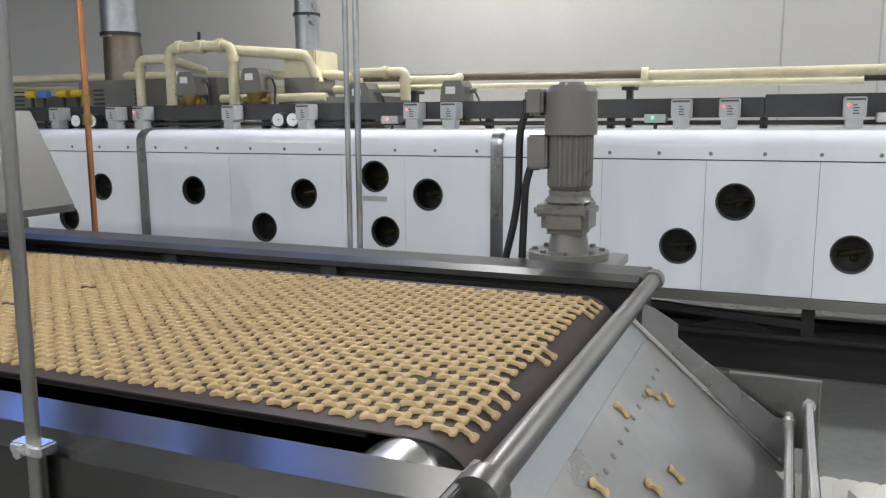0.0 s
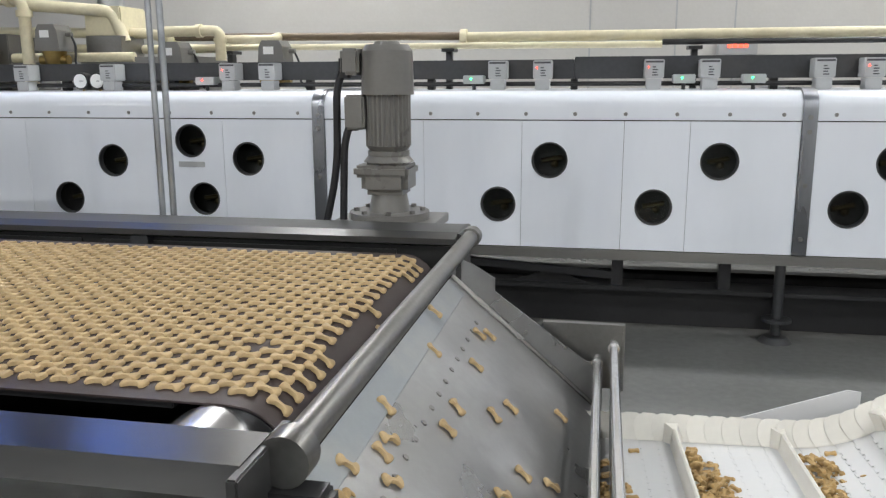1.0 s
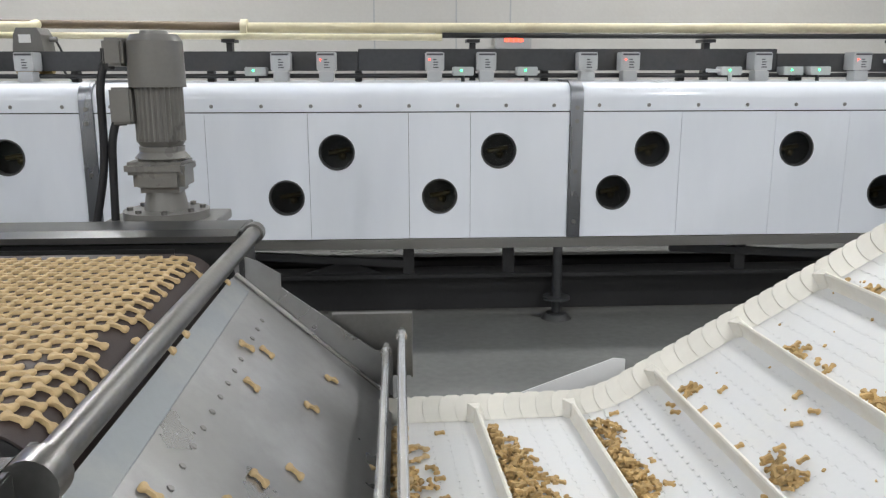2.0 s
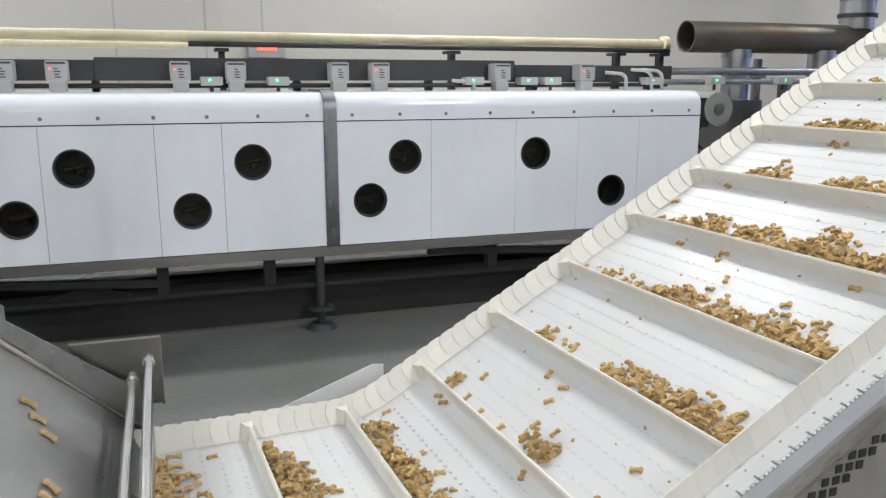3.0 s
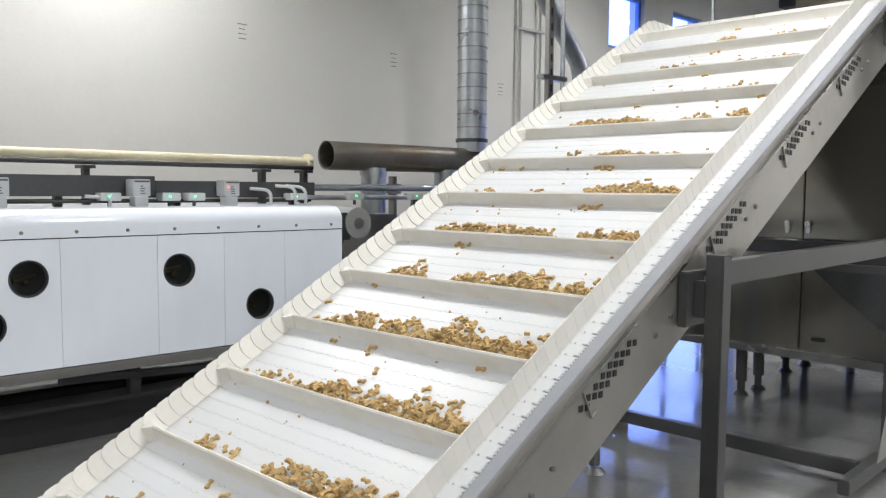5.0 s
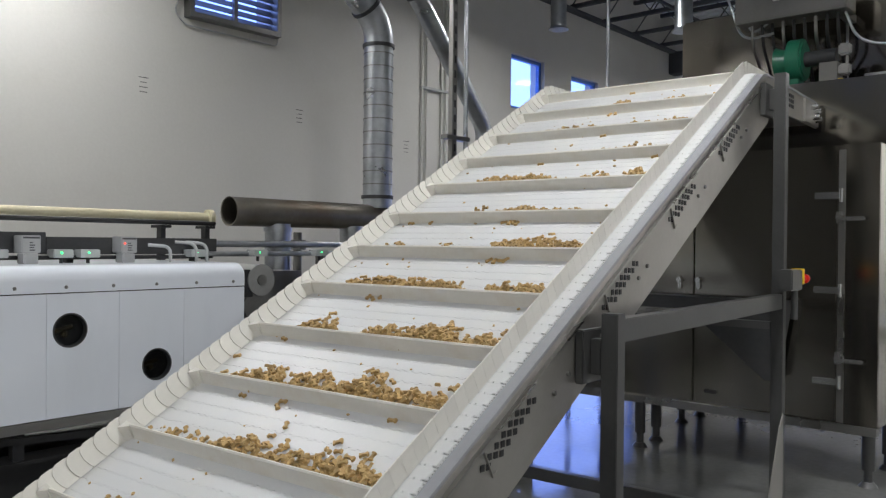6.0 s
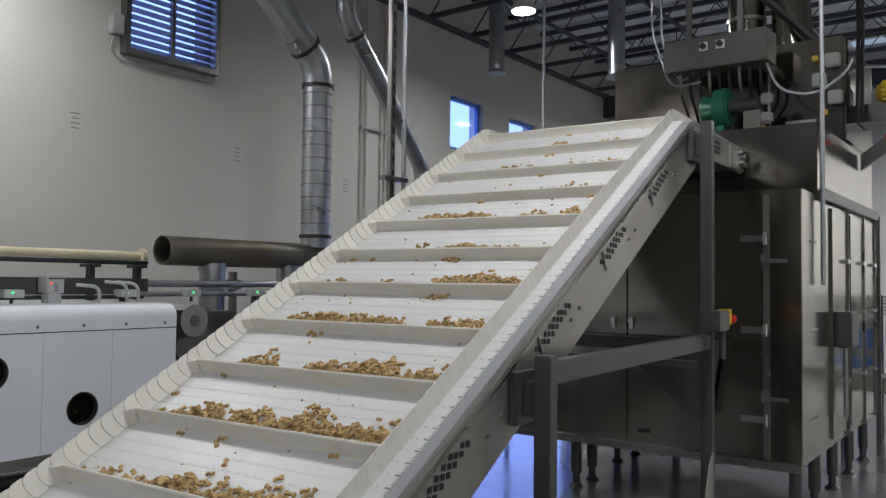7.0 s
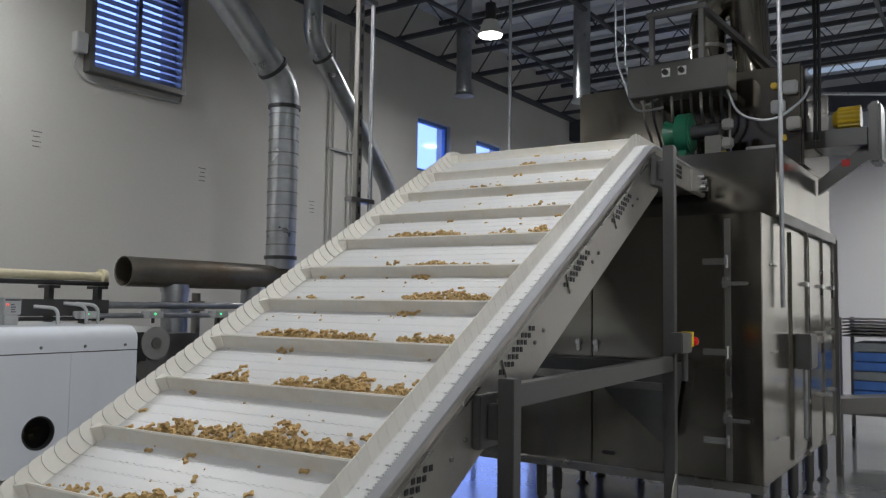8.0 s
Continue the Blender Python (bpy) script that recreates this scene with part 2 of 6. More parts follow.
def wall_with_holes(name, x0, x1, z0, z1, holes, y0, y1, label):
    bm = bmesh.new()
    xs = sorted({x0, x1, *[h[0] for h in holes], *[h[1] for h in holes]})
    for a, b in zip(xs, xs[1:]):
        hs = sorted([h for h in holes if h[0] <= a and h[1] >= b], key=lambda h: h[2])
        z = z0
        for h in hs:
            box(bm, a, b, y0, y1, z, h[2])
            z = h[3]
        box(bm, a, b, y0, y1, z, z1)
    return tagged(part(name, bm, M_WALL), label, "wall", kind="structure")


wall_with_holes("wall_north", HALL_X0, HALL_X1, 0, EAVES, [LOUVRE, *WIN, DOOR], WALL_Y, WALL_Y + 0.25, "off-white painted concrete wall with stains and small windows")
tagged(simple("wall_east", M_WALL, (HALL_X1, HALL_X1 + 0.25, HALL_Y0, WALL_Y + 0.25, 0, EAVES), bev=0), "white painted end wall of the hall", "wall", kind="structure")
tagged(simple("wall_west", M_WALL, (HALL_X0 - 0.25, HALL_X0, HALL_Y0, WALL_Y + 0.25, 0, EAVES), bev=0), "white painted end wall of the hall", "wall", kind="structure")
wall_with_holes("wall_south", HALL_X0, HALL_X1, 0, EAVES, [], HALL_Y0 - 0.25, HALL_Y0, "plain painted wall of the hall")
tagged(simple("floor", M_FLOOR, (HALL_X0, HALL_X1, HALL_Y0, WALL_Y, -0.2, 0), bev=0), "polished grey sealed concrete floor with dark stains", "floor", kind="structure")
bm = bmesh.new()
for i in range(int((HALL_X1 - HALL_X0) / 0.30)):
    x = HALL_X0 + i * 0.30
    box(bm, x, x + 0.14, HALL_Y0, WALL_Y + 0.25, EAVES, EAVES + 0.04)
    box(bm, x + 0.14, x + 0.30, HALL_Y0, WALL_Y + 0.25, EAVES + 0.04, EAVES + 0.08)
tagged(part("ceiling", bm, M_DECK), "pale ribbed steel roof deck", "ceiling", kind="structure")
# wall panel joints
for x in (-0.073, 0.56, 0.98):
    tagged(simple("trim_joint", M_BOXGREY, (x - 0.006, x + 0.006, WALL_Y - 0.003, WALL_Y + 0.002, 0.0, 4.9), bev=0), "grey sealed joint between wall panels", "joint", kind="structure")


def joist(x):
    """An open-web roof joist that spans the hall across the line."""
    t = thing("roof_joist", "dark painted open-web steel roof joist", "joist", "roof joists")
    t.location = (x, 0, 0)
    for n, z0, z1 in (("top_chord", 5.50, 5.56), ("bottom_chord", 4.98, 5.04)):
        simple(n, M_JOIST, (-0.03, 0.03, HALL_Y0 + 0.01, WALL_Y - 0.01, z0, z1), parent=t, bev=0)
    bm = bmesh.new()
    n = 26
    pipe(bm, [(0, HALL_Y0 + 0.02 + (WALL_Y - HALL_Y0 - 0.04) * k / (2 * n), 5.53 if k % 2 else 5.01) for k in range(2 * n + 1)], 0.014, seg=6)
    part("web", bm, M_JOIST, t)


for i in range(11):
    joist(4.75 + 1.0 * i)
for y in (5.2, 3.8, 2.4, 0.9, -0.6):
    tagged(simple("trim_bridging", M_JOIST, (4.6, HALL_X1, y - 0.02, y + 0.02, 4.93, 4.97), bev=0), "dark steel bridging angle under the joists", "beam", kind="structure")
tagged(simple("trim_girder", M_JOIST, (14.1, 14.35, HALL_Y0, WALL_Y, 4.55, 4.95), bev=0.01), "dark blue-grey steel girder", "beam", kind="structure")
tagged(simple("trim_ledger", M_JOIST, (4.6, HALL_X1, WALL_Y - 0.12, WALL_Y - 0.002, 4.92, 4.975), bev=0.01), "dark steel ledger along the wall top", "beam", kind="structure")

# daylight: bright backdrops outside the openings
for k, (a, b, c, d) in enumerate(WIN):
    w = tagged(thing("window_%d" % (k + 1), "", ""), "bright square window with a blue frame", "window", kind="structure")
    bm = bmesh.new()
    for q in ((a, b, c, c + 0.05), (a, b, d - 0.05, d), (a, a + 0.05, c + 0.05, d - 0.05), (b - 0.05, b, c + 0.05, d - 0.05)):
        box(bm, q[0], q[1], WALL_Y + 0.06, WALL_Y + 0.12, q[2], q[3])
    part("window_frame", bm, M_BLUE, w, "blue metal frame")
    pane = simple("pane", M_GLASS, (a + 0.05, b - 0.05, WALL_Y + 0.085, WALL_Y + 0.093, c + 0.05, d - 0.05), parent=w, bev=0)
    pane.visible_shadow = False
tagged(simple("backdrop_north", M_SKY, (HALL_X0, HALL_X1 + 3, WALL_Y + 2.5, WALL_Y + 2.6, 0.5, 9), bev=0), "bright overcast daylight outside", "sky", kind="structure")
# unseen opening, added behind the conveyor for blue reflections on the floor
dk = tagged(thing("door_1", "", ""), "unseen door opening added to give the floor blue daylight", "door", kind="structure")
a, b, c, d = DOOR
for k in range(6):
    x = a + (b - a - 0.06) * k / 5
    simple("door_post", M_BLUE, (x, x + 0.06, WALL_Y + 0.06, WALL_Y + 0.12, c, d), parent=dk, bev=0)


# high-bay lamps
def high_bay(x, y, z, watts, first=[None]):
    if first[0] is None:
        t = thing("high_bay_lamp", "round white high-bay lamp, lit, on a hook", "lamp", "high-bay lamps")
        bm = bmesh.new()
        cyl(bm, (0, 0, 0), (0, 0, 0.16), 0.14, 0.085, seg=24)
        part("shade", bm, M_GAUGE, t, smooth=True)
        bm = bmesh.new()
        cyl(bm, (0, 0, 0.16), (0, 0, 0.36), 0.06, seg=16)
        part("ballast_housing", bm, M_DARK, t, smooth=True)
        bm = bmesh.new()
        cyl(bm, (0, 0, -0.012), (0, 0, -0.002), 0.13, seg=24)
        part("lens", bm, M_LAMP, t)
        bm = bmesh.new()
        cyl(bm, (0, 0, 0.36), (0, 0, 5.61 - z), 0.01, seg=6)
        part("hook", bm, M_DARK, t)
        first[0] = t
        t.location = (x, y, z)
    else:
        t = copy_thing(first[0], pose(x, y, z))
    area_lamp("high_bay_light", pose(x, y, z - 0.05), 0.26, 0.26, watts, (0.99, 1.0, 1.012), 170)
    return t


# only the lamp at (7.85, 4.45) is in view; the others are added light
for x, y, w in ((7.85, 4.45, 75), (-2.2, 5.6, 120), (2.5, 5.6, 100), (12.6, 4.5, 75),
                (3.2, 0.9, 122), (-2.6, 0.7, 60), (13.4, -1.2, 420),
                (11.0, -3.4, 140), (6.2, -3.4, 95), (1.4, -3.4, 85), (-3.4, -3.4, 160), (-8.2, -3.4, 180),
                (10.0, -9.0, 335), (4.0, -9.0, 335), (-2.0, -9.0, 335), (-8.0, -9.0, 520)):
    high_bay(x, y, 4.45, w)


# ---- tunnel oven ----
FACE = 4.274
Z_BOT, Z_SEAM, Z_TOP, R_PORT = 0.465, 1.135, 1.285, 0.090
# burner brass darkened in the colour for the shade inside the ports
M_BURNER = material("darkened_burner", (0.045, 0.034, 0.014), 0.45, 0.7, vary=0.4, scale=20)


def holed_panel(bm, x0, x1, z0, z1, holes, y, depth=0.02):
    """A sheet panel with round ports through it; holes are (x, z, r)."""
    cols, hs = [], sorted(holes)
    for h in hs:
        a, b = max(x0 + 0.01, h[0] - h[2] * 1.2), min(x1 - 0.01, h[0] + h[2] * 1.2)
        if cols and a < cols[-1][1]:
            cols[-1] = (cols[-1][0], max(b, cols[-1][1]), cols[-1][2] + [h])
        else:
            cols.append((a, b, [h]))

    def quad(a, b, c, d):
        bm.faces.new([bm.verts.new(p) for p in ((a, y, c), (b, y, c), (b, y, d), (a, y, d))])

    x = x0
    for a, b, hh in cols:
        quad(x, a, z0, z1)
        x = b
        z = z0
        hh = sorted(hh, key=lambda h: h[1])
        for i, (hx, hz, r) in enumerate(hh):
            top = z1 if i == len(hh) - 1 else (hz + r + hh[i + 1][1] - hh[i + 1][2]) / 2
            corners = [(a, z), (b, z), (b, top), (a, top)]
            angs = sorted({2 * math.pi * k / 32 for k in range(32)} | {math.atan2(cz - hz, cx - hx) % (2 * math.pi) for cx, cz in corners})
            inner, outer, deep = [], [], []
            for an in angs:
                c, s = math.cos(an), math.sin(an)
                tx = ((b if c > 0 else a) - hx) / c if abs(c) > 1e-9 else 1e9
                tz = ((top if s > 0 else z) - hz) / s if abs(s) > 1e-9 else 1e9
                k = min(tx, tz)
                outer.append(bm.verts.new((hx + c * k, y, hz + s * k)))
                inner.append(bm.verts.new((hx + c * r, y, hz + s * r)))
                deep.append(bm.verts.new((hx + c * r, y + depth, hz + s * r)))
            for k in range(len(angs)):
                j = (k + 1) % len(angs)
                bm.faces.new((inner[k], outer[k], outer[j], inner[j]))
                bm.faces.new((deep[k], inner[k], inner[j], deep[j]))
            z = top
    quad(x, x1, z0, z1)
    # returned edges
    for p in (((x0, z0), (x1, z0)), ((x1, z0), (x1, z1)), ((x1, z1), (x0, z1)), ((x0, z1), (x0, z0))):
        bm.faces.new([bm.verts.new(q) for q in ((p[0][0], y, p[0][1]), (p[0][0], y + depth, p[0][1]), (p[1][0], y + depth, p[1][1]), (p[1][0], y, p[1][1]))])
    bmesh.ops.remove_doubles(bm, verts=bm.verts[:], dist=0.0004)
    bmesh.ops.recalc_face_normals(bm, faces=bm.faces[:])
    bm.normal_update()


def port(parent, x, z, r):
    bm = bmesh.new()
    ring = []
    for k in range(28):
        a = 2 * math.pi * k / 28
        c, s = math.cos(a), math.sin(a)
        ring.append([bm.verts.new((x + c * rr, yy, z + s * rr)) for rr, yy in ((r + 0.005, FACE - 0.001), (r + 0.003, FACE - 0.005), (r - 0.004, FACE - 0.004), (r - 0.005, FACE + 0.03))])
    for k in range(28):
        A, B = ring[k], ring[(k + 1) % 28]
        for j in range(3):
            bm.faces.new((A[j], B[j], B[j + 1], A[j + 1]))
    pt = part("port_window", bm, M_DARK, parent, "round black-rimmed sight port", smooth=True)
    bm = bmesh.new()
    cyl(bm, (x, FACE + 0.030, z), (x, FACE + 0.036, z), r - 0.002, seg=28)
    g = part("pane", bm, M_GLASS, pt)
    g.visible_shadow = False
    # burner and bracket seen inside
    bm = bmesh.new()
    cyl(bm, (x - 0.05, FACE + 0.10, z - 0.012), (x + 0.06, FACE + 0.12, z + 0.006), 0.014, seg=10)
    ball(bm, (x + 0.02, FACE + 0.12, z - 0.03), 0.022, u=8, v=6)
    part("burner", bm, M_BURNER, pt)


def oven_section(x0, x1, seams, ports):
    t = thing("oven_section", "white enamelled tunnel oven section with round sight ports", "oven", "tunnel oven sections")
    edges = [x0 + 0.035] + seams + [x1 - 0.035]
    for a, b in zip(edges, edges[1:]):
        bm = bmesh.new()
        holed_panel(bm, a + 0.001, b - 0.001, Z_BOT, Z_SEAM - 0.003, [p for p in ports if a < p[0] < b], FACE)
        part("side_panel", bm, M_WHITE, t)
    for p in ports:
        port(t, *p)
    prof = [(FACE, Z_SEAM + 0.003), (FACE, Z_TOP - 0.085)]
    for k in range(1, 8):
        a = math.pi / 2 * k / 8
        prof.append((FACE + 0.11 * (1 - math.cos(a)), Z_TOP - 0.085 + 0.085 * math.sin(a)))
    prof += [(FACE + 0.11, Z_TOP), (FACE + 1.24, Z_TOP), (FACE + 1.24, Z_SEAM + 0.003)]
    bm = bmesh.new()
    prism(bm, prof, "x", x0 + 0.0345, x1 - 0.0345)
    part("top_cover", bm, M_WHITE, t, "rounded white top cover", smooth=True)
    bm = bmesh.new()
    n = max(2, round((x1 - x0) / 0.262))
    for k in range(n):
        x = x0 + 0.12 + (x1 - x0 - 0.24) * k / (n - 1)
        cyl(bm, (x, FACE - 0.004, Z_SEAM + 0.032), (x, FACE + 0.002, Z_SEAM + 0.032), 0.0085, 0.011, seg=10)
    tagged(part("screws", bm, M_STEEL_DULL, t), kind="stuff")
    # near-black sheet and body paint the shade seen through the ports
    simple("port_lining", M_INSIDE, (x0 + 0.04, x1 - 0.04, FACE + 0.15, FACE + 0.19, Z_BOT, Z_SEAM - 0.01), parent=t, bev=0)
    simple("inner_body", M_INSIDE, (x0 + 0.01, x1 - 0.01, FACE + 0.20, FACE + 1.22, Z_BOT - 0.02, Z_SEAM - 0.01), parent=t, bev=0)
    simple("sill_rail", M_STEEL, (x0, x1, FACE - 0.014, FACE + 0.10, Z_BOT - 0.055, Z_BOT - 0.004), parent=t, label="brushed steel sill rail")
    simple("floor_pan", M_BLACK, (x0, x1, FACE + 0.10, FACE + 1.22, Z_BOT - 0.05, Z_BOT - 0.022), parent=t, bev=0)
    return t


def oven_band(x):
    """The steel cover strip over the joint of two sections."""
    t = thing("joint_strip", "grey stainless strip over the oven joint", "cover strip", "oven joint strips")
    prof = [(FACE - 0.012, Z_BOT), (FACE - 0.012, Z_TOP - 0.085)]
    for k in range(1, 8):
        a = math.pi / 2 * k / 8
        prof.append((FACE - 0.012 + 0.122 * (1 - math.cos(a)), Z_TOP - 0.085 + 0.097 * math.sin(a)))
    prof += [(FACE + 0.11, Z_TOP + 0.012), (FACE + 1.2, Z_TOP + 0.012), (FACE + 1.2, Z_BOT)]
    bm = bmesh.new()
    prism(bm, prof, "x", x - 0.034, x + 0.034)
    part("strip", bm, M_BAND, t, smooth=True)
    for z in (Z_SEAM + 0.02, Z_SEAM - 0.05, 0.82, 0.55):
        bm = bmesh.new()
        cyl(bm, (x, FACE - 0.018, z), (x, FACE - 0.011, z), 0.012, seg=10)
        part("bolt", bm, M_STEEL_DULL, t)
    return t


R = R_PORT
BANDS = [-6.56, -4.02, -1.48, 1.04]
oven_section(-9.2, -6.56, [-8.4, -7.6], [(-8.0, .91, R), (-7.1, .68, R)])
oven_section(-6.56, -4.02, [-5.9, -5.1, -4.60], [(-6.2, .68, R), (-5.5, .91, R), (-4.73, .66, R), (-4.40, .89, R)])
oven_section(-4.02, -1.48, [-3.30, -2.476, -2.05], [(-3.599, .888, R), (-3.05, .668, R), (-2.745, .892, R), (-2.249, 1.010, R), (-2.184, .680, R), (-1.903, .912, R)])
oven_section(-1.48, 1.04, [-0.892, -0.366, 0.156, 0.481], [(-.489, .690, R), (-.22, .928, R), (.318, .692, R), (.631, .932, R)])
oven_section(1.04, 3.40, [1.605, 2.117, 2.52, 2.93], [(1.252, .704, R), (1.453, .936, R), (2.243, .932, R), (2.755, .694, R)])
for x in BANDS:
    oven_band(x)
# rating plate beside the double port
tagged(simple("rating_plate", M_BOXGREY, (-2.33, -2.17, FACE - 0.003, FACE + 0.001, 0.862, 0.892), bev=0.001), "small grey plate on a white oven panel", "plate")

# end of the oven: roller and bracket
t = thing("end_roller", "round steel end drum with dark bracket at the oven mouth", "roller")
bm = bmesh.new()
cyl(bm, (3.50, FACE + 0.00, 1.17), (3.50, FACE + 1.40, 1.17), 0.105, seg=32)
part("drum", bm, M_DRUM, t, "pale grey drum cover", smooth=True)
bm = bmesh.new()
cyl(bm, (3.50, FACE - 0.012, 1.17), (3.50, FACE + 0.0, 1.17), 0.035, seg=20)
part("hub", bm, M_STEEL_DULL, t, smooth=True)
simple("bracket", M_BLACK, (3.37, 3.44, FACE + 0.01, FACE + 0.12, 1.06, 1.24), parent=t)
bm = bmesh.new()
cyl(bm, (3.46, FACE + 0.02, 1.00), (3.46, FACE + 1.3, 1.00), 0.085, seg=24)
part("return_drum", bm, M_STEEL_DULL, t, smooth=True)
simple("end_plate", M_STEEL_DULL, (3.42, 3.95, FACE + 0.14, FACE + 1.4, 0.80, 1.22), parent=t)

# base frame of the oven
t = thing("oven_stand", "black steel base frame under the oven on screw feet", "base frame")
simple("front_beam", M_BLACK, (-9.2, 3.4, FACE + 0.12, FACE + 0.22, 0.03, 0.255), parent=t)
simple("rear_beam", M_BLACK, (-9.2, 3.4, FACE + 1.05, FACE + 1.15, 0.03, 0.12), parent=t)
simple("flange", M_BLACK, (-9.2, 3.4, FACE + 0.02, FACE + 0.13, 0.235, 0.258), parent=t)
for x in (-6.4, -3.6, -1.2, 0.15, 0.70, 2.0, 3.1):
    simple("stub_post", M_BLACK, (x - 0.03, x + 0.03, FACE + 0.05, FACE + 0.11, 0.255, 0.415), parent=t)
for x in (-4.0, -1.45, 0.965, 3.2):
    bm = bmesh.new()
    cyl(bm, (x, FACE + 0.02, 0.035), (x, FACE + 0.02, 0.415), 0.026, seg=14)
    cyl(bm, (x, FACE + 0.02, 0.11), (x, FACE + 0.02, 0.125), 0.075, seg=16)
    cyl(bm, (x, FACE + 0.02, 0.0), (x, FACE + 0.02, 0.03), 0.085, 0.06, seg=18)
    part("screw_foot", bm, M_DARK, t, smooth=True)
for a, b in ((-1.0, 0.12), (1.6, 2.9)):
    bm = bmesh.new()
    pipe(bm, [(a, FACE + 0.06, 0.385), (b, FACE + 0.06, 0.315)], 0.028, seg=4)
    part("brace", bm, M_BLACK, t)
bm = bmesh.new()
prism(bm, [(-0.42, 0.256), (0.0, 0.256), (-0.16, 0.315), (-0.24, 0.315)], "y", FACE + 0.08, FACE + 0.10)
part("gusset", bm, M_BLACK, t)


# ---- dough conveyor ----
DX = -0.41           # end of the side rails
BZ, NOSE_X, NOSE_R = 0.80, -0.56, 0.105
t = thing("dough_conveyor", "grey steel belt conveyor with a brown oven belt", "conveyor")
prof = [(0.90, 0.47), (0.90, 0.81), (0.93, 0.843), (1.035, 0.843), (1.055, 0.825), (1.06, 0.77), (1.03, 0.77), (1.03, 0.47)]
bm = bmesh.new()
prism(bm, prof, "x", -5.2, DX)
part("near_rail", bm, M_RAILTOP, t, "grey painted side rail, shiny on top")
simple("near_skirt", M_RAIL, (-5.2, DX - 0.03, 0.91, 0.96, 0.05, 0.468), parent=t)
prof = [(2.60, 0.50), (2.60, 0.80), (2.545, 0.815), (2.545, 0.835), (2.60, 0.848), (2.76, 0.848), (2.78, 0.83), (2.78, 0.50)]
bm = bmesh.new()
prism(bm, prof, "x", -5.2, DX)
part("far_rail", bm, M_RAIL, t, "grey painted side rail with pressed panels")
for a, b in ((-1.72, -0.62), (-2.95, -1.80), (-4.2, -3.03)):
    bm = bmesh.new()
    for q in ((a, b, 0.775, 0.785), (a, b, 0.66, 0.668), (a, a + 0.01, 0.668, 0.775), (b - 0.01, b, 0.668, 0.775)):
        box(bm, q[0], q[1], 2.592, 2.601, q[2], q[3])
    part("pressed_edge", bm, M_RAIL, t)
for x in (-1.55, -2.3, -3.1):
    bm = bmesh.new()
    cyl(bm, (x, 2.56, 0.79), (x, 2.602, 0.79), 0.035, seg=18)
    part("bearing_cap", bm, M_DARK, t, smooth=True)
# belt: top run, nose and return
prof = []
for k in range(13):
    a = math.pi / 2 - math.pi * k / 12
    prof.append((NOSE_X + NOSE_R * math.cos(a), BZ - NOSE_R + NOSE_R * math.sin(a)))
inner = [(x, z) for x, z in prof]
for k in range(13):
    a = math.pi / 2 - math.pi * k / 12
    inner[k] = (NOSE_X + (NOSE_R - 0.004) * math.cos(a), BZ - NOSE_R + (NOSE_R - 0.004) * math.sin(a))
prof = [(-5.2, BZ)] + prof + [(-5.2, BZ - 2 * NOSE_R), (-5.2, BZ - 2 * NOSE_R + 0.004)] + inner[::-1] + [(-5.2, BZ - 0.004)]
bm = bmesh.new()
prism(bm, prof, "y", 1.215, 2.46)
part("belt", bm, M_BELT, t, "dark brown belt", smooth=True)
bm = bmesh.new()
cyl(bm, (NOSE_X - 0.03, 1.06, 0.700), (NOSE_X - 0.03, 1.212, 0.700), 0.098, seg=28)
part("nose_roller", bm, M_CHROME, t, "polished roller end", smooth=True)
bm = bmesh.new()
cyl(bm, (-1.95, 1.06, 0.735), (-1.95, 1.212, 0.735), 0.05, seg=20)
part("idler_roller", bm, M_STEEL_DULL, t, smooth=True)
simple("bed_plate", M_BLACK, (-5.2, NOSE_X - 0.12, 1.235, 2.44, 0.775, 0.794), parent=t)
simple("drip_tray", M_BLACK, (-5.2, NOSE_X - 0.2, 1.035, 2.595, 0.52, 0.57), parent=t)
bm = bmesh.new()
cyl(bm, (NOSE_X, 1.213, BZ - NOSE_R), (NOSE_X, 2.462, BZ - NOSE_R), NOSE_R - 0.006, seg=32)
part("nose_drum", bm, M_BLACK, t, smooth=True)
simple("end_plate", M_RAIL, (DX - 0.005, DX + 0.012, 2.58, 2.785, 0.45, 0.846), parent=t)
simple("near_end_plate", M_RAIL, (DX - 0.005, DX + 0.012, 0.895, 1.09, 0.45, 0.84), parent=t)
bm = bmesh.new()
cyl(bm, (DX + 0.030, 1.02, 0.818), (DX + 0.030, 2.68, 0.818), 0.026, seg=24)
part("cross_bar", bm, M_STEEL_DULL, t, "round steel end bar", smooth=True)
bm = bmesh.new()
cyl(bm, (DX + 0.030, 2.66, 0.818), (DX + 0.030, 2.71, 0.818), 0.034, seg=20)
part("bar_collar", bm, M_STEEL_DULL, t, smooth=True)
bm = bmesh.new()
cyl(bm, (DX + 0.030, 1.0, 0.815), (DX + 0.030, 1.05, 0.815), 0.040, seg=20)
part("bar_collar", bm, M_STEEL_DULL, t, smooth=True)
for x in (-1.2, -3.4, -5.0):
    for y in (0.98, 2.70):
        simple("leg", M_RAIL, (x - 0.04, x + 0.04, y - 0.04, y + 0.04, 0.0, 0.5), parent=t)

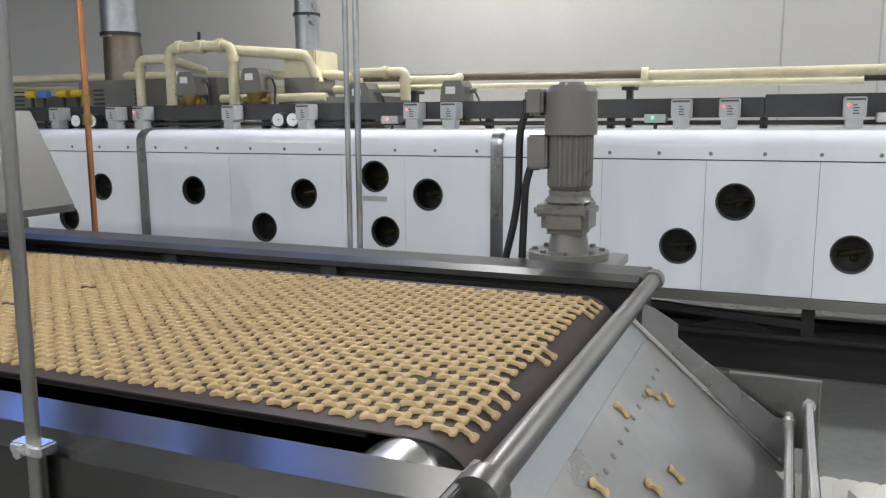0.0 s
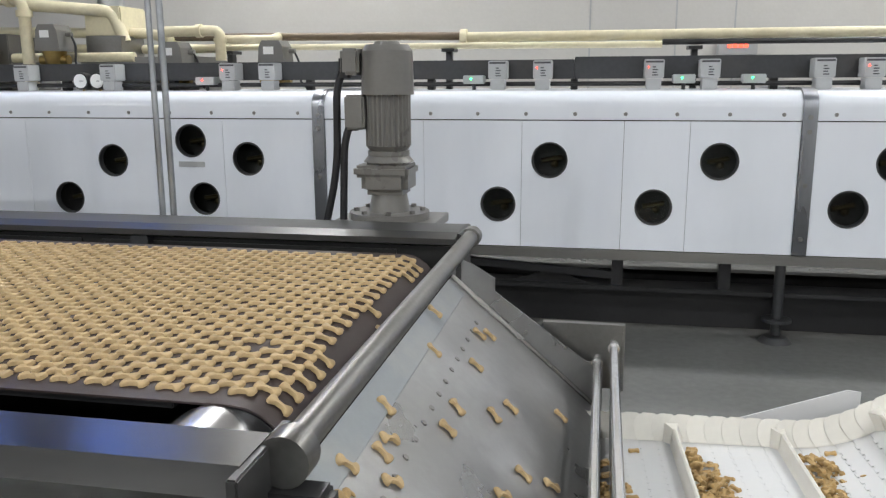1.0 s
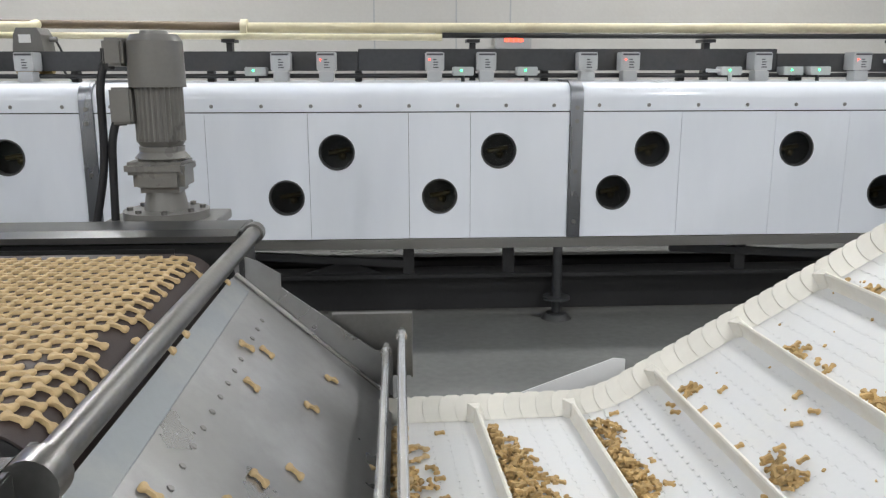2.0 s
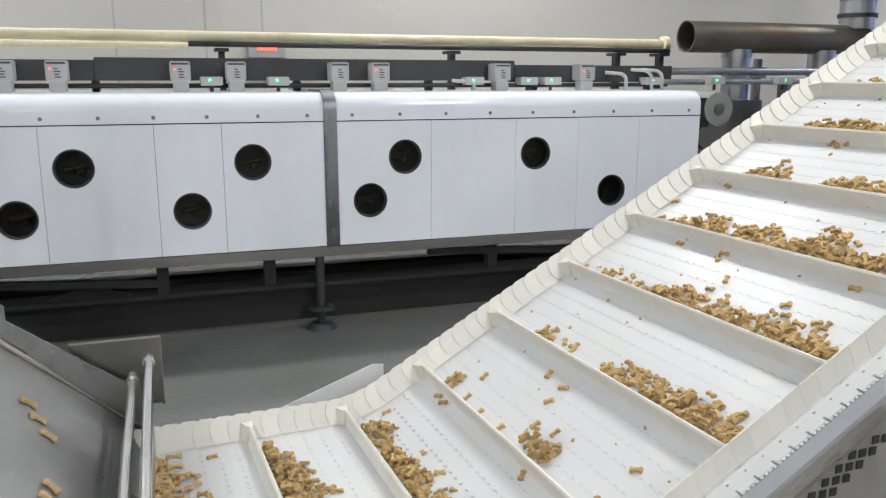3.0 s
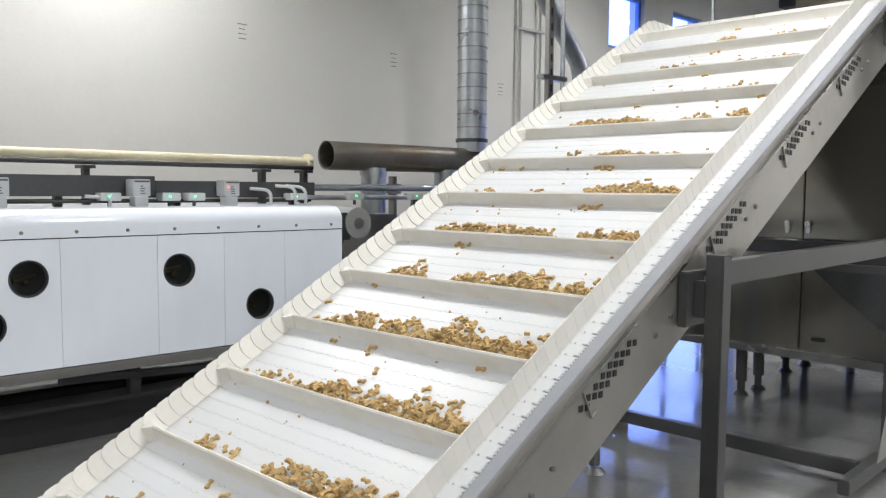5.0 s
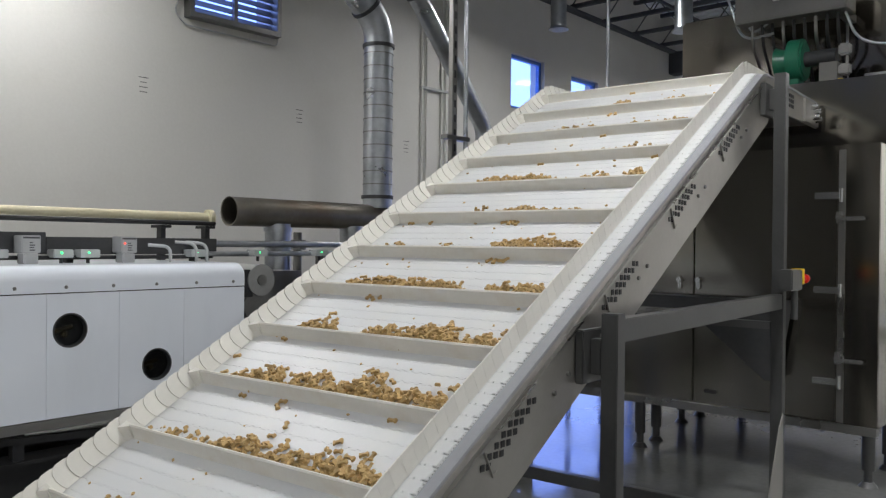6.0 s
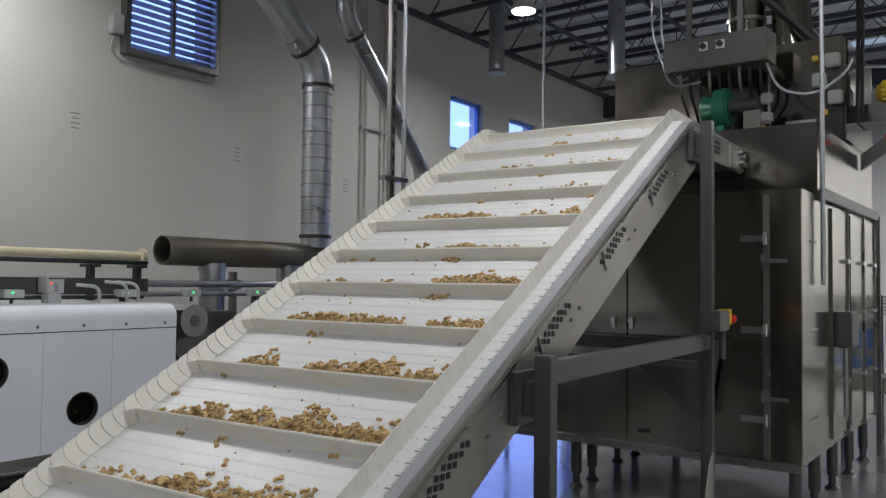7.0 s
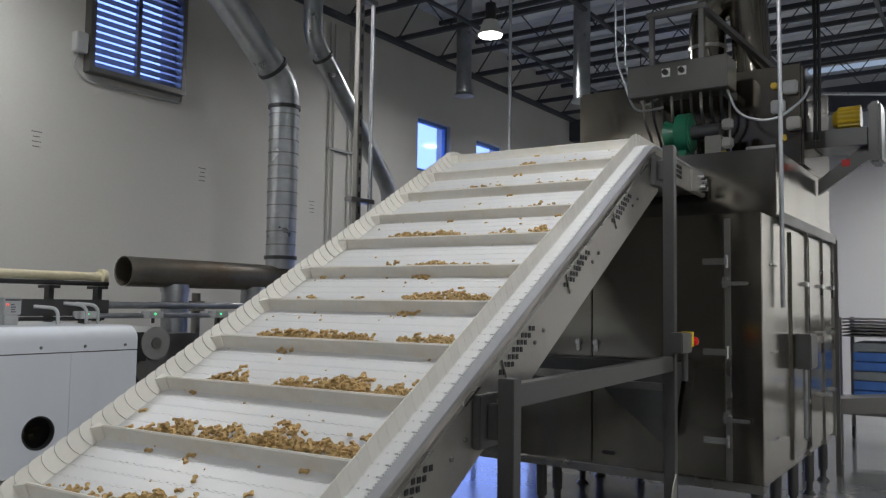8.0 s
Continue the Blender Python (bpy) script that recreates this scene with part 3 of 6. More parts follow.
# ---- transfer chute ----
t = thing("transfer_chute", "scuffed stainless chute with side flanges under the belt end", "chute")
CH0, CH1 = (-0.43, 0.70), (0.07, 0.26)
bm = bmesh.new()
prism(bm, [(CH0[0], CH0[1]), (CH1[0], CH1[1]), (CH1[0], CH1[1] - 0.006), (CH0[0], CH0[1] - 0.006)], "y", 1.06, 2.585)
part("slide_sheet", bm, M_CHUTE, t)
bm = bmesh.new()
prism(bm, [(CH0[0] - 0.0, CH0[1] + 0.004), (-0.378, 0.6575), (-0.378, 0.654), (CH0[0], CH0[1] + 0.0015)], "y", 1.10, 2.53)
part("wear_sheet", bm, M_PAPER, t, "pale blue-grey wear sheet")
for y, n in ((2.588, "far_flange"), (1.052, "near_flange")):
    bm = bmesh.new()
    prism(bm, [(-0.43, 0.70), (-0.44, 0.775), (-0.36, 0.745), (-0.285, 0.70), (-0.285, 0.655), (0.02, 0.43), (0.075, 0.43), (0.075, 0.24)], "y", y, y + 0.006)
    part(n, bm, M_CHUTE, t)
bm = bmesh.new()
pipe(bm, [(-0.425, 2.575, 0.705), (0.07, 2.575, 0.268)], 0.008, seg=8)
part("bead", bm, M_STEEL, t)
bm = bmesh.new()
cyl(bm, (-0.003, 0, -0.004), (0.0018, 0, 0.0022), 0.0095, 0.007, seg=10)
rivet = part("rivet", bm, M_STEEL_DULL, t)
rivet.location = (-0.318, 1.215, 0.6022)
for k in range(1, 15):
    share("rivet", rivet.data, t, Matrix.Translation((-0.318, 1.215 + 0.0845 * k, 0.6022)))
bm = bmesh.new()
box(bm, -0.125, 0.142, 2.62, 2.626, 0.33, 0.556)
box(bm, -0.125, 0.142, 2.60, 2.62, 0.549, 0.556)
box(bm, 0.136, 0.142, 2.60, 2.62, 0.33, 0.549)
part("guard_plate", bm, M_STEEL_DULL, t, "dull steel guard plate with folded edges")
for x, z in ((0.055, 0.455), (0.105, 0.51)):
    bm = bmesh.new()
    cyl(bm, (x, 0.95, z), (x, 2.56, z), 0.013, seg=14)
    cyl(bm, (x, 2.50, z), (x, 2.515, z), 0.019, seg=14)
    part("rod", bm, M_CHROME, t, "polished round rod", smooth=True)
simple("front_sheet", M_CHUTE, (0.10, 0.106, 1.0, 2.58, 0.16, 0.47), parent=t)
for x, y, w in ((-0.372, 1.20, 0.016), (-0.366, 1.23, 0.010), (-0.30, 1.32, 0.006), (-0.20, 1.14, 0.008)):
    z = CH0[1] + (x - CH0[0]) * (CH1[1] - CH0[1]) / (CH1[0] - CH0[0])
    bm = bmesh.new()
    ball(bm, (0, 0, 0.003), w, u=9, v=6, scale=(1.0, 1.6, 0.35))
    ball(bm, (w * 0.9, w, 0.003), w * 0.6, u=8, v=5, scale=(1.4, 0.8, 0.45))
    o = tagged(part("dough_scrap", bm, M_BAKED, smooth=True), "dried brown dough scrap stuck on the steel chute", "dough scrap", "dough scraps on the chute")
    o.matrix_world = Matrix.Translation((x, y, z + 0.002)) @ Matrix.Rotation(math.atan(0.88), 4, "Y")
# ---- incline conveyor ----
SLOPE = math.atan(0.558)
INC = Matrix.Translation((0.0785, -0.1268, 0)) @ Matrix.Rotation(radians(3.2), 4, "Z")   # the conveyor stands a little askew to the oven
IX0, IZ0 = 0.831, 0.225         # foot of the incline, on the belt's surface
ITOP = 4.66                    # x of the upper bend
YF = 2.608                     # far belt edge
LOW = 1.1                      # length of the level lower run
RUN = (ITOP - IX0) / math.cos(SLOPE)
SPEED = 0.047


def on_belt(s, h=0.0, y=0.0):
    """The pose on the belt at s metres from the lower end, h above it; it rounds both bends."""
    rb = 0.25
    b1, b2 = LOW, LOW + RUN
    if s < b1 - rb / 2:
        p, a = Vector((IX0 - (b1 - s), 0, IZ0)), 0.0
    elif s < b1 + rb / 2:
        k = (s - (b1 - rb / 2)) / rb
        p0, p1, p2 = Vector((IX0 - rb / 2, 0, IZ0)), Vector((IX0, 0, IZ0)), Vector((IX0 + rb / 2 * math.cos(SLOPE), 0, IZ0 + rb / 2 * math.sin(SLOPE)))
        p, a = (1 - k) ** 2 * p0 + 2 * k * (1 - k) * p1 + k * k * p2, SLOPE * k
    elif s < b2 - 0.06:
        d = s - b1
        p, a = Vector((IX0 + d * math.cos(SLOPE), 0, IZ0 + d * math.sin(SLOPE))), SLOPE
    elif s < b2 + 0.06:
        k = (s - (b2 - 0.06)) / 0.12
        c = Vector((ITOP, 0, IZ0 + RUN * math.sin(SLOPE)))
        p0, p2 = c - 0.06 * Vector((math.cos(SLOPE), 0, math.sin(SLOPE))), c + Vector((0.06, 0, 0))
        p, a = (1 - k) ** 2 * p0 + 2 * k * (1 - k) * c + k * k * p2, SLOPE * (1 - k)
    else:
        p, a = Vector((ITOP + s - b2, 0, IZ0 + RUN * math.sin(SLOPE))), 0.0
    return Matrix.Translation(p) @ Matrix.Rotation(-a, 4, "Y") @ Matrix.Translation((0, y, h))


incline = thing("incline_conveyor", "white cleated incline conveyor with ivory sidewalls", "conveyor")
incline.matrix_world = INC
PER = 6
PITCH = 0.322 / PER
MOVERS = []


def row_mesh():
    bm = bmesh.new()
    box(bm, 0.0002, PITCH - 0.0002, 1.396, YF, -0.013, 0.0, bev=0.0008)
    box(bm, 0.0022, PITCH - 0.0022, 1.338, 1.395, -0.012, 0.001, bev=0.0015)
    for u in (0.003, 0.016, 0.029, 0.042):
        box(bm, u, u + 0.0085, 1.3325, 1.3378, -0.011, 0.0)
    box(bm, PITCH - 0.004, PITCH + 0.004, 1.352, 1.375, -0.010, 0.0012)
    box(bm, PITCH - 0.004, PITCH + 0.004, 1.380, 1.392, -0.010, 0.0012)
    n = 30
    for k in range(n):
        y = 1.45 + (YF - 1.54) * k / (n - 1)
        box(bm, -0.006, 0.004, y, y + 0.022, -0.011, 0.0006)
    return bm


def plate_mesh(side):
    """One overlapping guard plate: a slanted, round-shouldered leaf with a foot."""
    bm = bmesh.new()
    if side > 0:
        prof = [(-0.004, 0.001), (-0.012, 0.022), (-0.015, 0.045), (-0.011, 0.066), (0.000, 0.080), (0.016, 0.087), (PITCH * 0.9, 0.086), (PITCH * 1.18, 0.080), (PITCH * 1.2, 0.001)]
        low, high = -0.0032, 0.0022
    else:
        prof = [(0.0, 0.001), (0.0, 0.070), (0.004, 0.0725), (PITCH * 0.85, 0.073), (PITCH, 0.0715), (PITCH, 0.001)]
        low, high = -0.0003, 0.0003

    def bow(u):
        return low + (high - low) * (u + 0.015) / (PITCH * 1.2 + 0.015)

    A = [bm.verts.new((u, bow(u), v)) for u, v in prof]
    B = [bm.verts.new((u, 0.004 + bow(u), v)) for u, v in prof]
    bm.faces.new(A)
    bm.faces.new(B[::-1])
    for i in range(len(prof)):
        j = (i + 1) % len(prof)
        bm.faces.new((A[i], B[i], B[j], A[j]))
    bmesh.ops.recalc_face_normals(bm, faces=bm.faces[:])
    return bm


def cleat_mesh():
    bm = bmesh.new()
    prof = [(-0.014, 0.0), (-0.008, 0.008), (-0.006, 0.050), (-0.001, 0.054), (0.005, 0.051), (0.008, 0.010), (0.018, 0.0)]
    prism(bm, prof, "y", 1.406, YF - 0.046)
    # folded gusset that closes the gap to the leaning far wall
    a = [(-0.014, YF - 0.047, 0.0), (0.018, YF - 0.047, 0.0), (0.006, YF - 0.047, 0.052), (-0.008, YF - 0.047, 0.052)]
    b = [(-0.034, YF - 0.030, 0.0), (0.030, YF - 0.030, 0.0), (0.014, YF - 0.004, 0.052), (-0.026, YF - 0.004, 0.052)]
    A, B = [bm.verts.new(p) for p in a], [bm.verts.new(p) for p in b]
    bm.faces.new(A)
    bm.faces.new(B[::-1])
    for i in range(4):
        bm.faces.new((A[i], B[i], B[(i + 1) % 4], A[(i + 1) % 4]))
    bmesh.ops.recalc_face_normals(bm, faces=bm.faces[:])
    return bm


row_ob = part("belt_module", row_mesh(), M_PLASTIC, incline)
row_me = row_ob.data
pf = part("far_plate", plate_mesh(1), M_SIDE, row_ob)
PF, PN = pose(0, YF - 0.030, 0, -27, 0, 0), pose(0, 1.399, 0, 2, 0, 0)
pf.matrix_local = PF
pn = part("near_plate", plate_mesh(-1), M_SIDE, row_ob)
pn.matrix_local = PN
cl = part("cleat", cleat_mesh(), M_CLEAT, None, smooth=True)
cleat_me = cl.data
bpy.data.objects.remove(cl)
TOTAL = LOW + RUN + 1.12
n_rows = int((TOTAL - 0.02) / PITCH)
rows_made = [row_ob]
CL_REF = 2.197   # a cleat's place at the start
for k in range(1, n_rows):
    o = new("belt_module", row_me)
    o.parent = incline
    share("far_plate", pf.data, o, PF)
    share("near_plate", pn.data, o, PN)
    rows_made.append(o)
off = (CL_REF - 0.02) % PITCH - PITCH * PER
first_cleat = round((CL_REF - off - 0.02) / PITCH) % PER
for k, o in enumerate(rows_made):
    s = off + k * PITCH + 0.02
    o.matrix_local = on_belt(s)
    MOVERS.append((o, s))
    if k % PER == first_cleat:
        share("cleat", cleat_me, o, Matrix.Translation((0.0, 0, 0)))


def beam(name, pts, y0, y1, mat, parent, label=""):
    """A side plate of the conveyor: an outline of (x, z)."""
    bm = bmesh.new()
    prism(bm, pts, "y", y0, y1)
    return part(name, bm, mat, parent, label)


def line(x, h):
    return (x - h * math.sin(SLOPE), IZ0 + (x - IX0) * math.tan(SLOPE) + h * math.cos(SLOPE))


top_z = IZ0 + RUN * math.sin(SLOPE)
FY = YF + 0.05           # inner face of the far side plate
HEAD = 5.80              # end of the level head
for y0, y1, n in ((1.295, 1.305, "near_side_plate"), (FY, FY + 0.01, "far_side_plate")):
    pts = [(-0.25, IZ0 - 0.007), (IX0 - 0.04, IZ0 - 0.007), line(IX0 + 0.10, -0.004), line(ITOP - 0.04, -0.004), (ITOP + 0.06, top_z - 0.006), (HEAD, top_z - 0.006), (HEAD, top_z - 0.17), (ITOP + 0.13, top_z - 0.17), line(ITOP - 0.06, -0.265), line(IX0 + 0.32, -0.265), (IX0 + 0.02, 0.10), (-0.25, 0.10)]
    beam(n, pts, y0, y1, M_FRAME, incline, "brushed stainless side plate")
for y0, y1, n, lift in ((1.290, 1.3305, "near_cap", -0.006), (FY - 0.025, FY + 0.015, "far_cap", 0.0)):
    pts = [line(IX0 + 0.10, -0.012), line(ITOP - 0.04, -0.012), (ITOP + 0.06, top_z - 0.014), (HEAD, top_z - 0.014), (HEAD, top_z + 0.004 + lift), (ITOP + 0.04, top_z + 0.004 + lift), line(ITOP - 0.04, 0.006 + lift), line(IX0 + 0.10, 0.006 + lift)]
    beam(n, pts, y0, y1, M_CAP if y0 < 2 else M_PLASTIC, incline, "smooth grey edge strip" if y0 < 2 else "white wear strip")
beam("near_lip", [line(IX0 + 0.10, -0.050), line(ITOP - 0.02, -0.050), line(ITOP - 0.02, -0.040), line(IX0 + 0.10, -0.040)], 1.280, 1.2945, M_STEEL, incline, "bright steel lip")
beam("belt_bed", [line(IX0 + 0.2, -0.05), line(ITOP, -0.05), line(ITOP, -0.19), line(IX0 + 0.2, -0.19)], 1.45, YF - 0.02, M_FRAME, incline)
beam("low_bed", [(-0.25, IZ0 - 0.03), (0.8, IZ0 - 0.03), (0.8, IZ0 - 0.065), (-0.25, IZ0 - 0.065)], 1.3055, FY - 0.001, M_FRAME, incline)
beam("bend_guard", [(0.55, 0.265), (0.90, 0.385), (0.94, 0.38), (0.94, 0.22), (0.55, 0.20)], FY + 0.016, FY + 0.022, M_PLASTIC, incline, "white bend guard plate")
for x in (0.1, 0.7):
    for y in (1.315, FY - 0.02):
        simple("low_leg", M_FRAME, (x - 0.025, x + 0.025, y - 0.0095, y + 0.0095, 0.0, 0.16), parent=incline, bev=0)
# dark fill paints the shade under the toothed belt edge beside the cap
beam("edge_gap", [line(IX0 + 0.12, -0.016), line(ITOP - 0.04, -0.016), line(ITOP - 0.04, -0.20), line(IX0 + 0.2, -0.20)], 1.306, 1.44, M_DARK, incline, "dark fill standing in for the shaded gap under the belt edge")


slot_me = None


def vent(x):
    """A pressed vent with stepped rows of slots on the near side plate."""
    p = line(x - 0.043, -0.10)
    c = Matrix.Translation((p[0], 1.293, p[1])) @ Matrix.Rotation(-SLOPE, 4, "Y")
    global slot_me
    for k in range(7):
        for r in (-1, 0, 1):
            if (k == 0 and r > 0) or (k == 6 and r < 0):
                continue
            at = Matrix.Translation((p[0], 1.293, p[1])) @ Matrix.Translation(((k - 3) * 0.036 + r * 0.031, 0, (k - 3) * 0.0255 - r * 0.001))
            if slot_me is None:
                bm = bmesh.new()
                box(bm, -0.0095, 0.0095, -0.0015, 0.001, -0.0095, 0.0095)
                o = part("vent_slot", bm, M_BLACK, incline)
                o.matrix_local = at
                slot_me = o.data
            else:
                share("vent_slot", slot_me, incline, at)
    bm = bmesh.new()
    box(bm, -0.133, -0.129, -0.006, 0.002, -0.055, 0.045, m=c)
    box(bm, -0.129, -0.105, -0.006, -0.002, -0.056, -0.050, m=c)
    part("vent_clip", bm, M_FRAME, incline)


for x in (1.52, 2.18, 2.92, 3.51, 4.10):
    vent(x)
for x in (1.2, 1.3, 1.75, 1.84, 2.37, 2.46, 3.0, 3.08, 3.62, 3.7, 4.2, 4.28):
    bm = bmesh.new()
    p = line(x, -0.155)
    cyl(bm, (p[0], 1.286, p[1]), (p[0], 1.296, p[1]), 0.008, seg=10)
    part("bolt", bm, M_STEEL_DULL, incline)
# discharge head
bm = bmesh.new()
for r in range(3):
    for k in range(6):
        box(bm, 5.04 + k * 0.036, 5.060 + k * 0.036, 1.291, 1.296, top_z - 0.12 + r * 0.03, top_z - 0.10 + r * 0.03)
part("head_vent", bm, M_BLACK, incline)
simple("head_plate", M_FRAME, (5.46, 5.79, 1.280, 1.294, top_z - 0.165, top_z - 0.02), parent=incline)
bm = bmesh.new()
for dx, dz in ((0, 0), (0.07, -0.02), (0.03, -0.06), (0.10, -0.07)):
    cyl(bm, (5.60 + dx, 1.235, top_z - 0.06 + dz), (5.60 + dx, 1.281, top_z - 0.06 + dz), 0.02, seg=12)
part("bearing_bolts", bm, M_CHROME, incline, smooth=True)
bm = bmesh.new()
cyl(bm, (5.68, 1.31, top_z - 0.09), (5.68, FY - 0.005, top_z - 0.09), 0.07, seg=20)
part("head_drum", bm, M_STEEL_DULL, incline, smooth=True)

# ---- stand of the incline conveyor ----
stand = thing("conveyor_stand", "dark grey square-tube stand bolted under the conveyor", "stand")
M_STAND = material("grey_stand_paint", (0.10, 0.10, 0.098), 0.35, 0.5, vary=0.12, scale=4, fine=60)
stand.matrix_world = INC
for x, zt, nm in ((2.655, 1.197, "front_post"), (4.60, 2.33, "rear_post")):
    for y in (1.19, FY + 0.065):
        simple(nm, M_STAND, (x - 0.030, x + 0.030, y - 0.030, y + 0.030, 0.0, zt), parent=stand)
for y in (1.19, FY + 0.065):
    simple("rail", M_STAND, (2.686, 4.569, y - 0.026, y + 0.026, 1.100, 1.178), parent=stand)
simple("cross_rail", M_STAND, (4.22, 4.27, 1.222, FY + 0.033, 0.055, 0.125), parent=stand)
for y in (1.19, FY + 0.065):
    simple("low_rail", M_STAND, (3.95, 4.569, y - 0.026, y + 0.026, 0.05, 0.12), parent=stand)
beam("foot_guard", [(4.565, 0.122), (4.30, 0.122), (4.50, 0.50), (4.565, 0.56)], 1.150, 1.156, M_FRAME, stand, "pale sheet-steel foot guard")
simple("upper_cross_rail", M_STAND, (4.58, 4.62, 1.222, FY + 0.033, 0.99, 1.03), parent=stand)
for x, z0, z1 in ((2.60, 0.97, 1.15), (4.60, 2.13, 2.30)):
    simple("mount_plate", M_STAND, (x - 0.02, x + 0.13, 1.262, 1.293, z0 - 0.01, z1 - 0.01), parent=stand, bev=0.004)
    simple("mount_arm", M_STAND, (x + 0.03, x + 0.07, 1.221, 1.261, z0 + 0.02, z1 - 0.04), parent=stand)
    for dz in (0.04, 0.14):
        bm = bmesh.new()
        cyl(bm, (x + 0.11, 1.250, z0 + dz), (x + 0.11, 1.262, z0 + dz), 0.010, seg=8)
        part("mount_bolt", bm, M_STEEL_DULL, stand)
bm = bmesh.new()
cyl(bm, (3.53, 2.22, 0.04), (3.53, 2.22, 0.62), 0.028, seg=14)
cyl(bm, (3.53, 2.22, 0.0), (3.53, 2.22, 0.03), 0.055, 0.035, seg=16)
part("middle_leg", bm, M_STEEL_DULL, stand, smooth=True)
# stop button
t = thing("stop_button_box", "grey control box with a red stop button on the stand", "control box")
simple("body", M_STAND, (4.49, 4.655, 1.215, 1.286, 1.200, 1.308), parent=t, bev=0.006)
simple("yellow_plate", M_YELLOW, (4.656, 4.672, 1.21, 1.275, 1.23, 1.312), parent=t)
bm = bmesh.new()
cyl(bm, (4.672, 1.238, 1.256), (4.745, 1.238, 1.256), 0.015, seg=14)
cyl(bm, (4.745, 1.238, 1.256), (4.78, 1.238, 1.256), 0.027, 0.024, seg=20)
part("push_button", bm, M_RED, t, "red mushroom button", smooth=True)
bm = bmesh.new()
cyl(bm, (4.60, 1.238, 1.05), (4.60, 1.238, 1.199), 0.017, seg=12)
part("cable_gland", bm, M_STAND, t, smooth=True)


# ---- dryer behind the incline ----
dry = thing("dryer_cabinet", "tall brushed stainless dryer cabinet on legs with latched doors", "dryer")
simple("body", M_STEEL_V, (5.40, 7.9, 1.02, 3.05, 0.37, 2.03), parent=dry, bev=0.006)
simple("upper_body", M_STEEL_V, (5.86, 7.9, 1.03, 2.85, 2.034, 2.51), parent=dry, bev=0.006)
for y0, y1 in ((1.245, 2.115), (2.125, 2.98)):
    d = simple("door", M_STEEL_V, (5.375, 5.402, y0, y1, 0.40, 1.975), parent=dry, bev=0.004, label="dark reflective stainless door")
    if y0 < 1.5:
        simple("pull", M_BLACK, (5.36, 5.376, 1.955, 2.04, 0.405 + 0.06, 0.405 + 0.085), parent=d, bev=0.004, label="small black pull")
simple("stile", M_STEEL, (5.388, 5.403, 1.205, 1.242, 0.39, 2.0), parent=dry)
simple("corner_panel", M_STEEL_V, (5.385, 5.404, 1.021, 1.20, 0.36, 2.02), parent=dry)
simple("foot_rail", M_STEEL, (5.37, 5.45, 1.02, 3.05, 0.335, 0.385), parent=dry)


def latch(y, z):
    bm = bmesh.new()
    box(bm, 5.372, 5.388, y - 0.018, y + 0.018, z - 0.035, z + 0.035, bev=0.003)
    l = part("latch", bm, M_CHROME, dry, "bright chrome lever latch")
    bm = bmesh.new()
    box(bm, 5.335, 5.362, y - 0.15, y - 0.008, z - 0.020, z + 0.004, bev=0.006)
    box(bm, 5.34, 5.374, y - 0.03, y + 0.012, z - 0.012, z + 0.014, bev=0.004)
    part("lever", bm, M_CHROME, l)


for y, z in ((1.235, 1.60), (1.235, 0.77)):
    latch(y, z)
for y, z in ((1.30, 1.73), (1.30, 1.17), (1.30, 0.63)):
    bm = bmesh.new()
    cyl(bm, (5.368, 1.222, z - 0.04), (5.368, 1.222, z + 0.04), 0.012, seg=10)
    box(bm, 5.362, 5.375, 1.225, 1.37, z - 0.02, z + 0.02, bev=0.004)
    part("hinge", bm, M_CHROME, dry, "steel strap hinge")
for y in (2.085, 2.215):
    bm = bmesh.new()
    box(bm, 5.355, 5.376, y - 0.013, y + 0.013, 1.14, 1.22, bev=0.006)
    cyl(bm, (5.345, y, 1.20), (5.375, y, 1.20), 0.018, seg=12)
    part("door_catch", bm, M_CHROME, dry, "chrome door catch")
for x, y in ((5.50, 2.56), (5.75, 2.56), (6.45, 2.68), (6.80, 2.68), (5.55, 1.10), (6.05, 1.10), (6.6, 1.10), (7.2, 1.10), (7.8, 1.10), (7.8, 2.7)):
    bm = bmesh.new()
    cyl(bm, (x, y, 0.10), (x, y, 0.37), 0.038, seg=16)
    cyl(bm, (x, y, 0.03), (x, y, 0.10), 0.026, seg=14)
    cyl(bm, (x, y, 0.0), (x, y, 0.03), 0.055, 0.032, seg=16)
    part("leg", bm, M_STAND, dry, smooth=True)
# side doors and uprights along the aisle
for k, x in enumerate((6.42, 7.05, 7.55)):
    simple("side_door", M_STEEL_V, (x - 0.24, x + 0.24, 1.005, 1.021, 0.42, 1.97), parent=dry, label="stainless side door", bev=0.004)
    simple("side_post", M_STEEL, (x + 0.255, x + 0.268, 0.992, 1.02, 0.38, 2.0), parent=dry)
    for z in (1.62, 0.78, 1.25):
        simple("side_latch", M_CHROME, (x + 0.12, x + 0.22, 0.975, 1.006, z - 0.015, z + 0.015), parent=dry, bev=0.004)
simple("side_ledge", M_STAND, (5.86, 7.9, 0.985, 1.019, 2.00, 2.075), parent=dry, label="dark channel along the dryer side")
rv = None
for k in range(9):
    m = Matrix.Translation((5.62 + 0.075 * (k % 3), 1.018, 0.62 + 0.55 * (k // 3)))
    if rv is None:
        bm = bmesh.new()
        cyl(bm, (0, 0, 0), (0, -0.006, 0), 0.009, seg=8)
        rv = part("side_rivet", bm, M_CHROME, dry)
        rv.matrix_local = m
    else:
        share("side_rivet", rv.data, dry, m)
# dark tapered wedge and rim in front of the dryer doors
bm = bmesh.new()
prism(bm, [(1.49, 1.02), (1.49, 1.00), (1.55, 0.62), (1.59, 0.62), (1.97, 0.93), (1.98, 1.02)], "x", 5.19, 5.33)
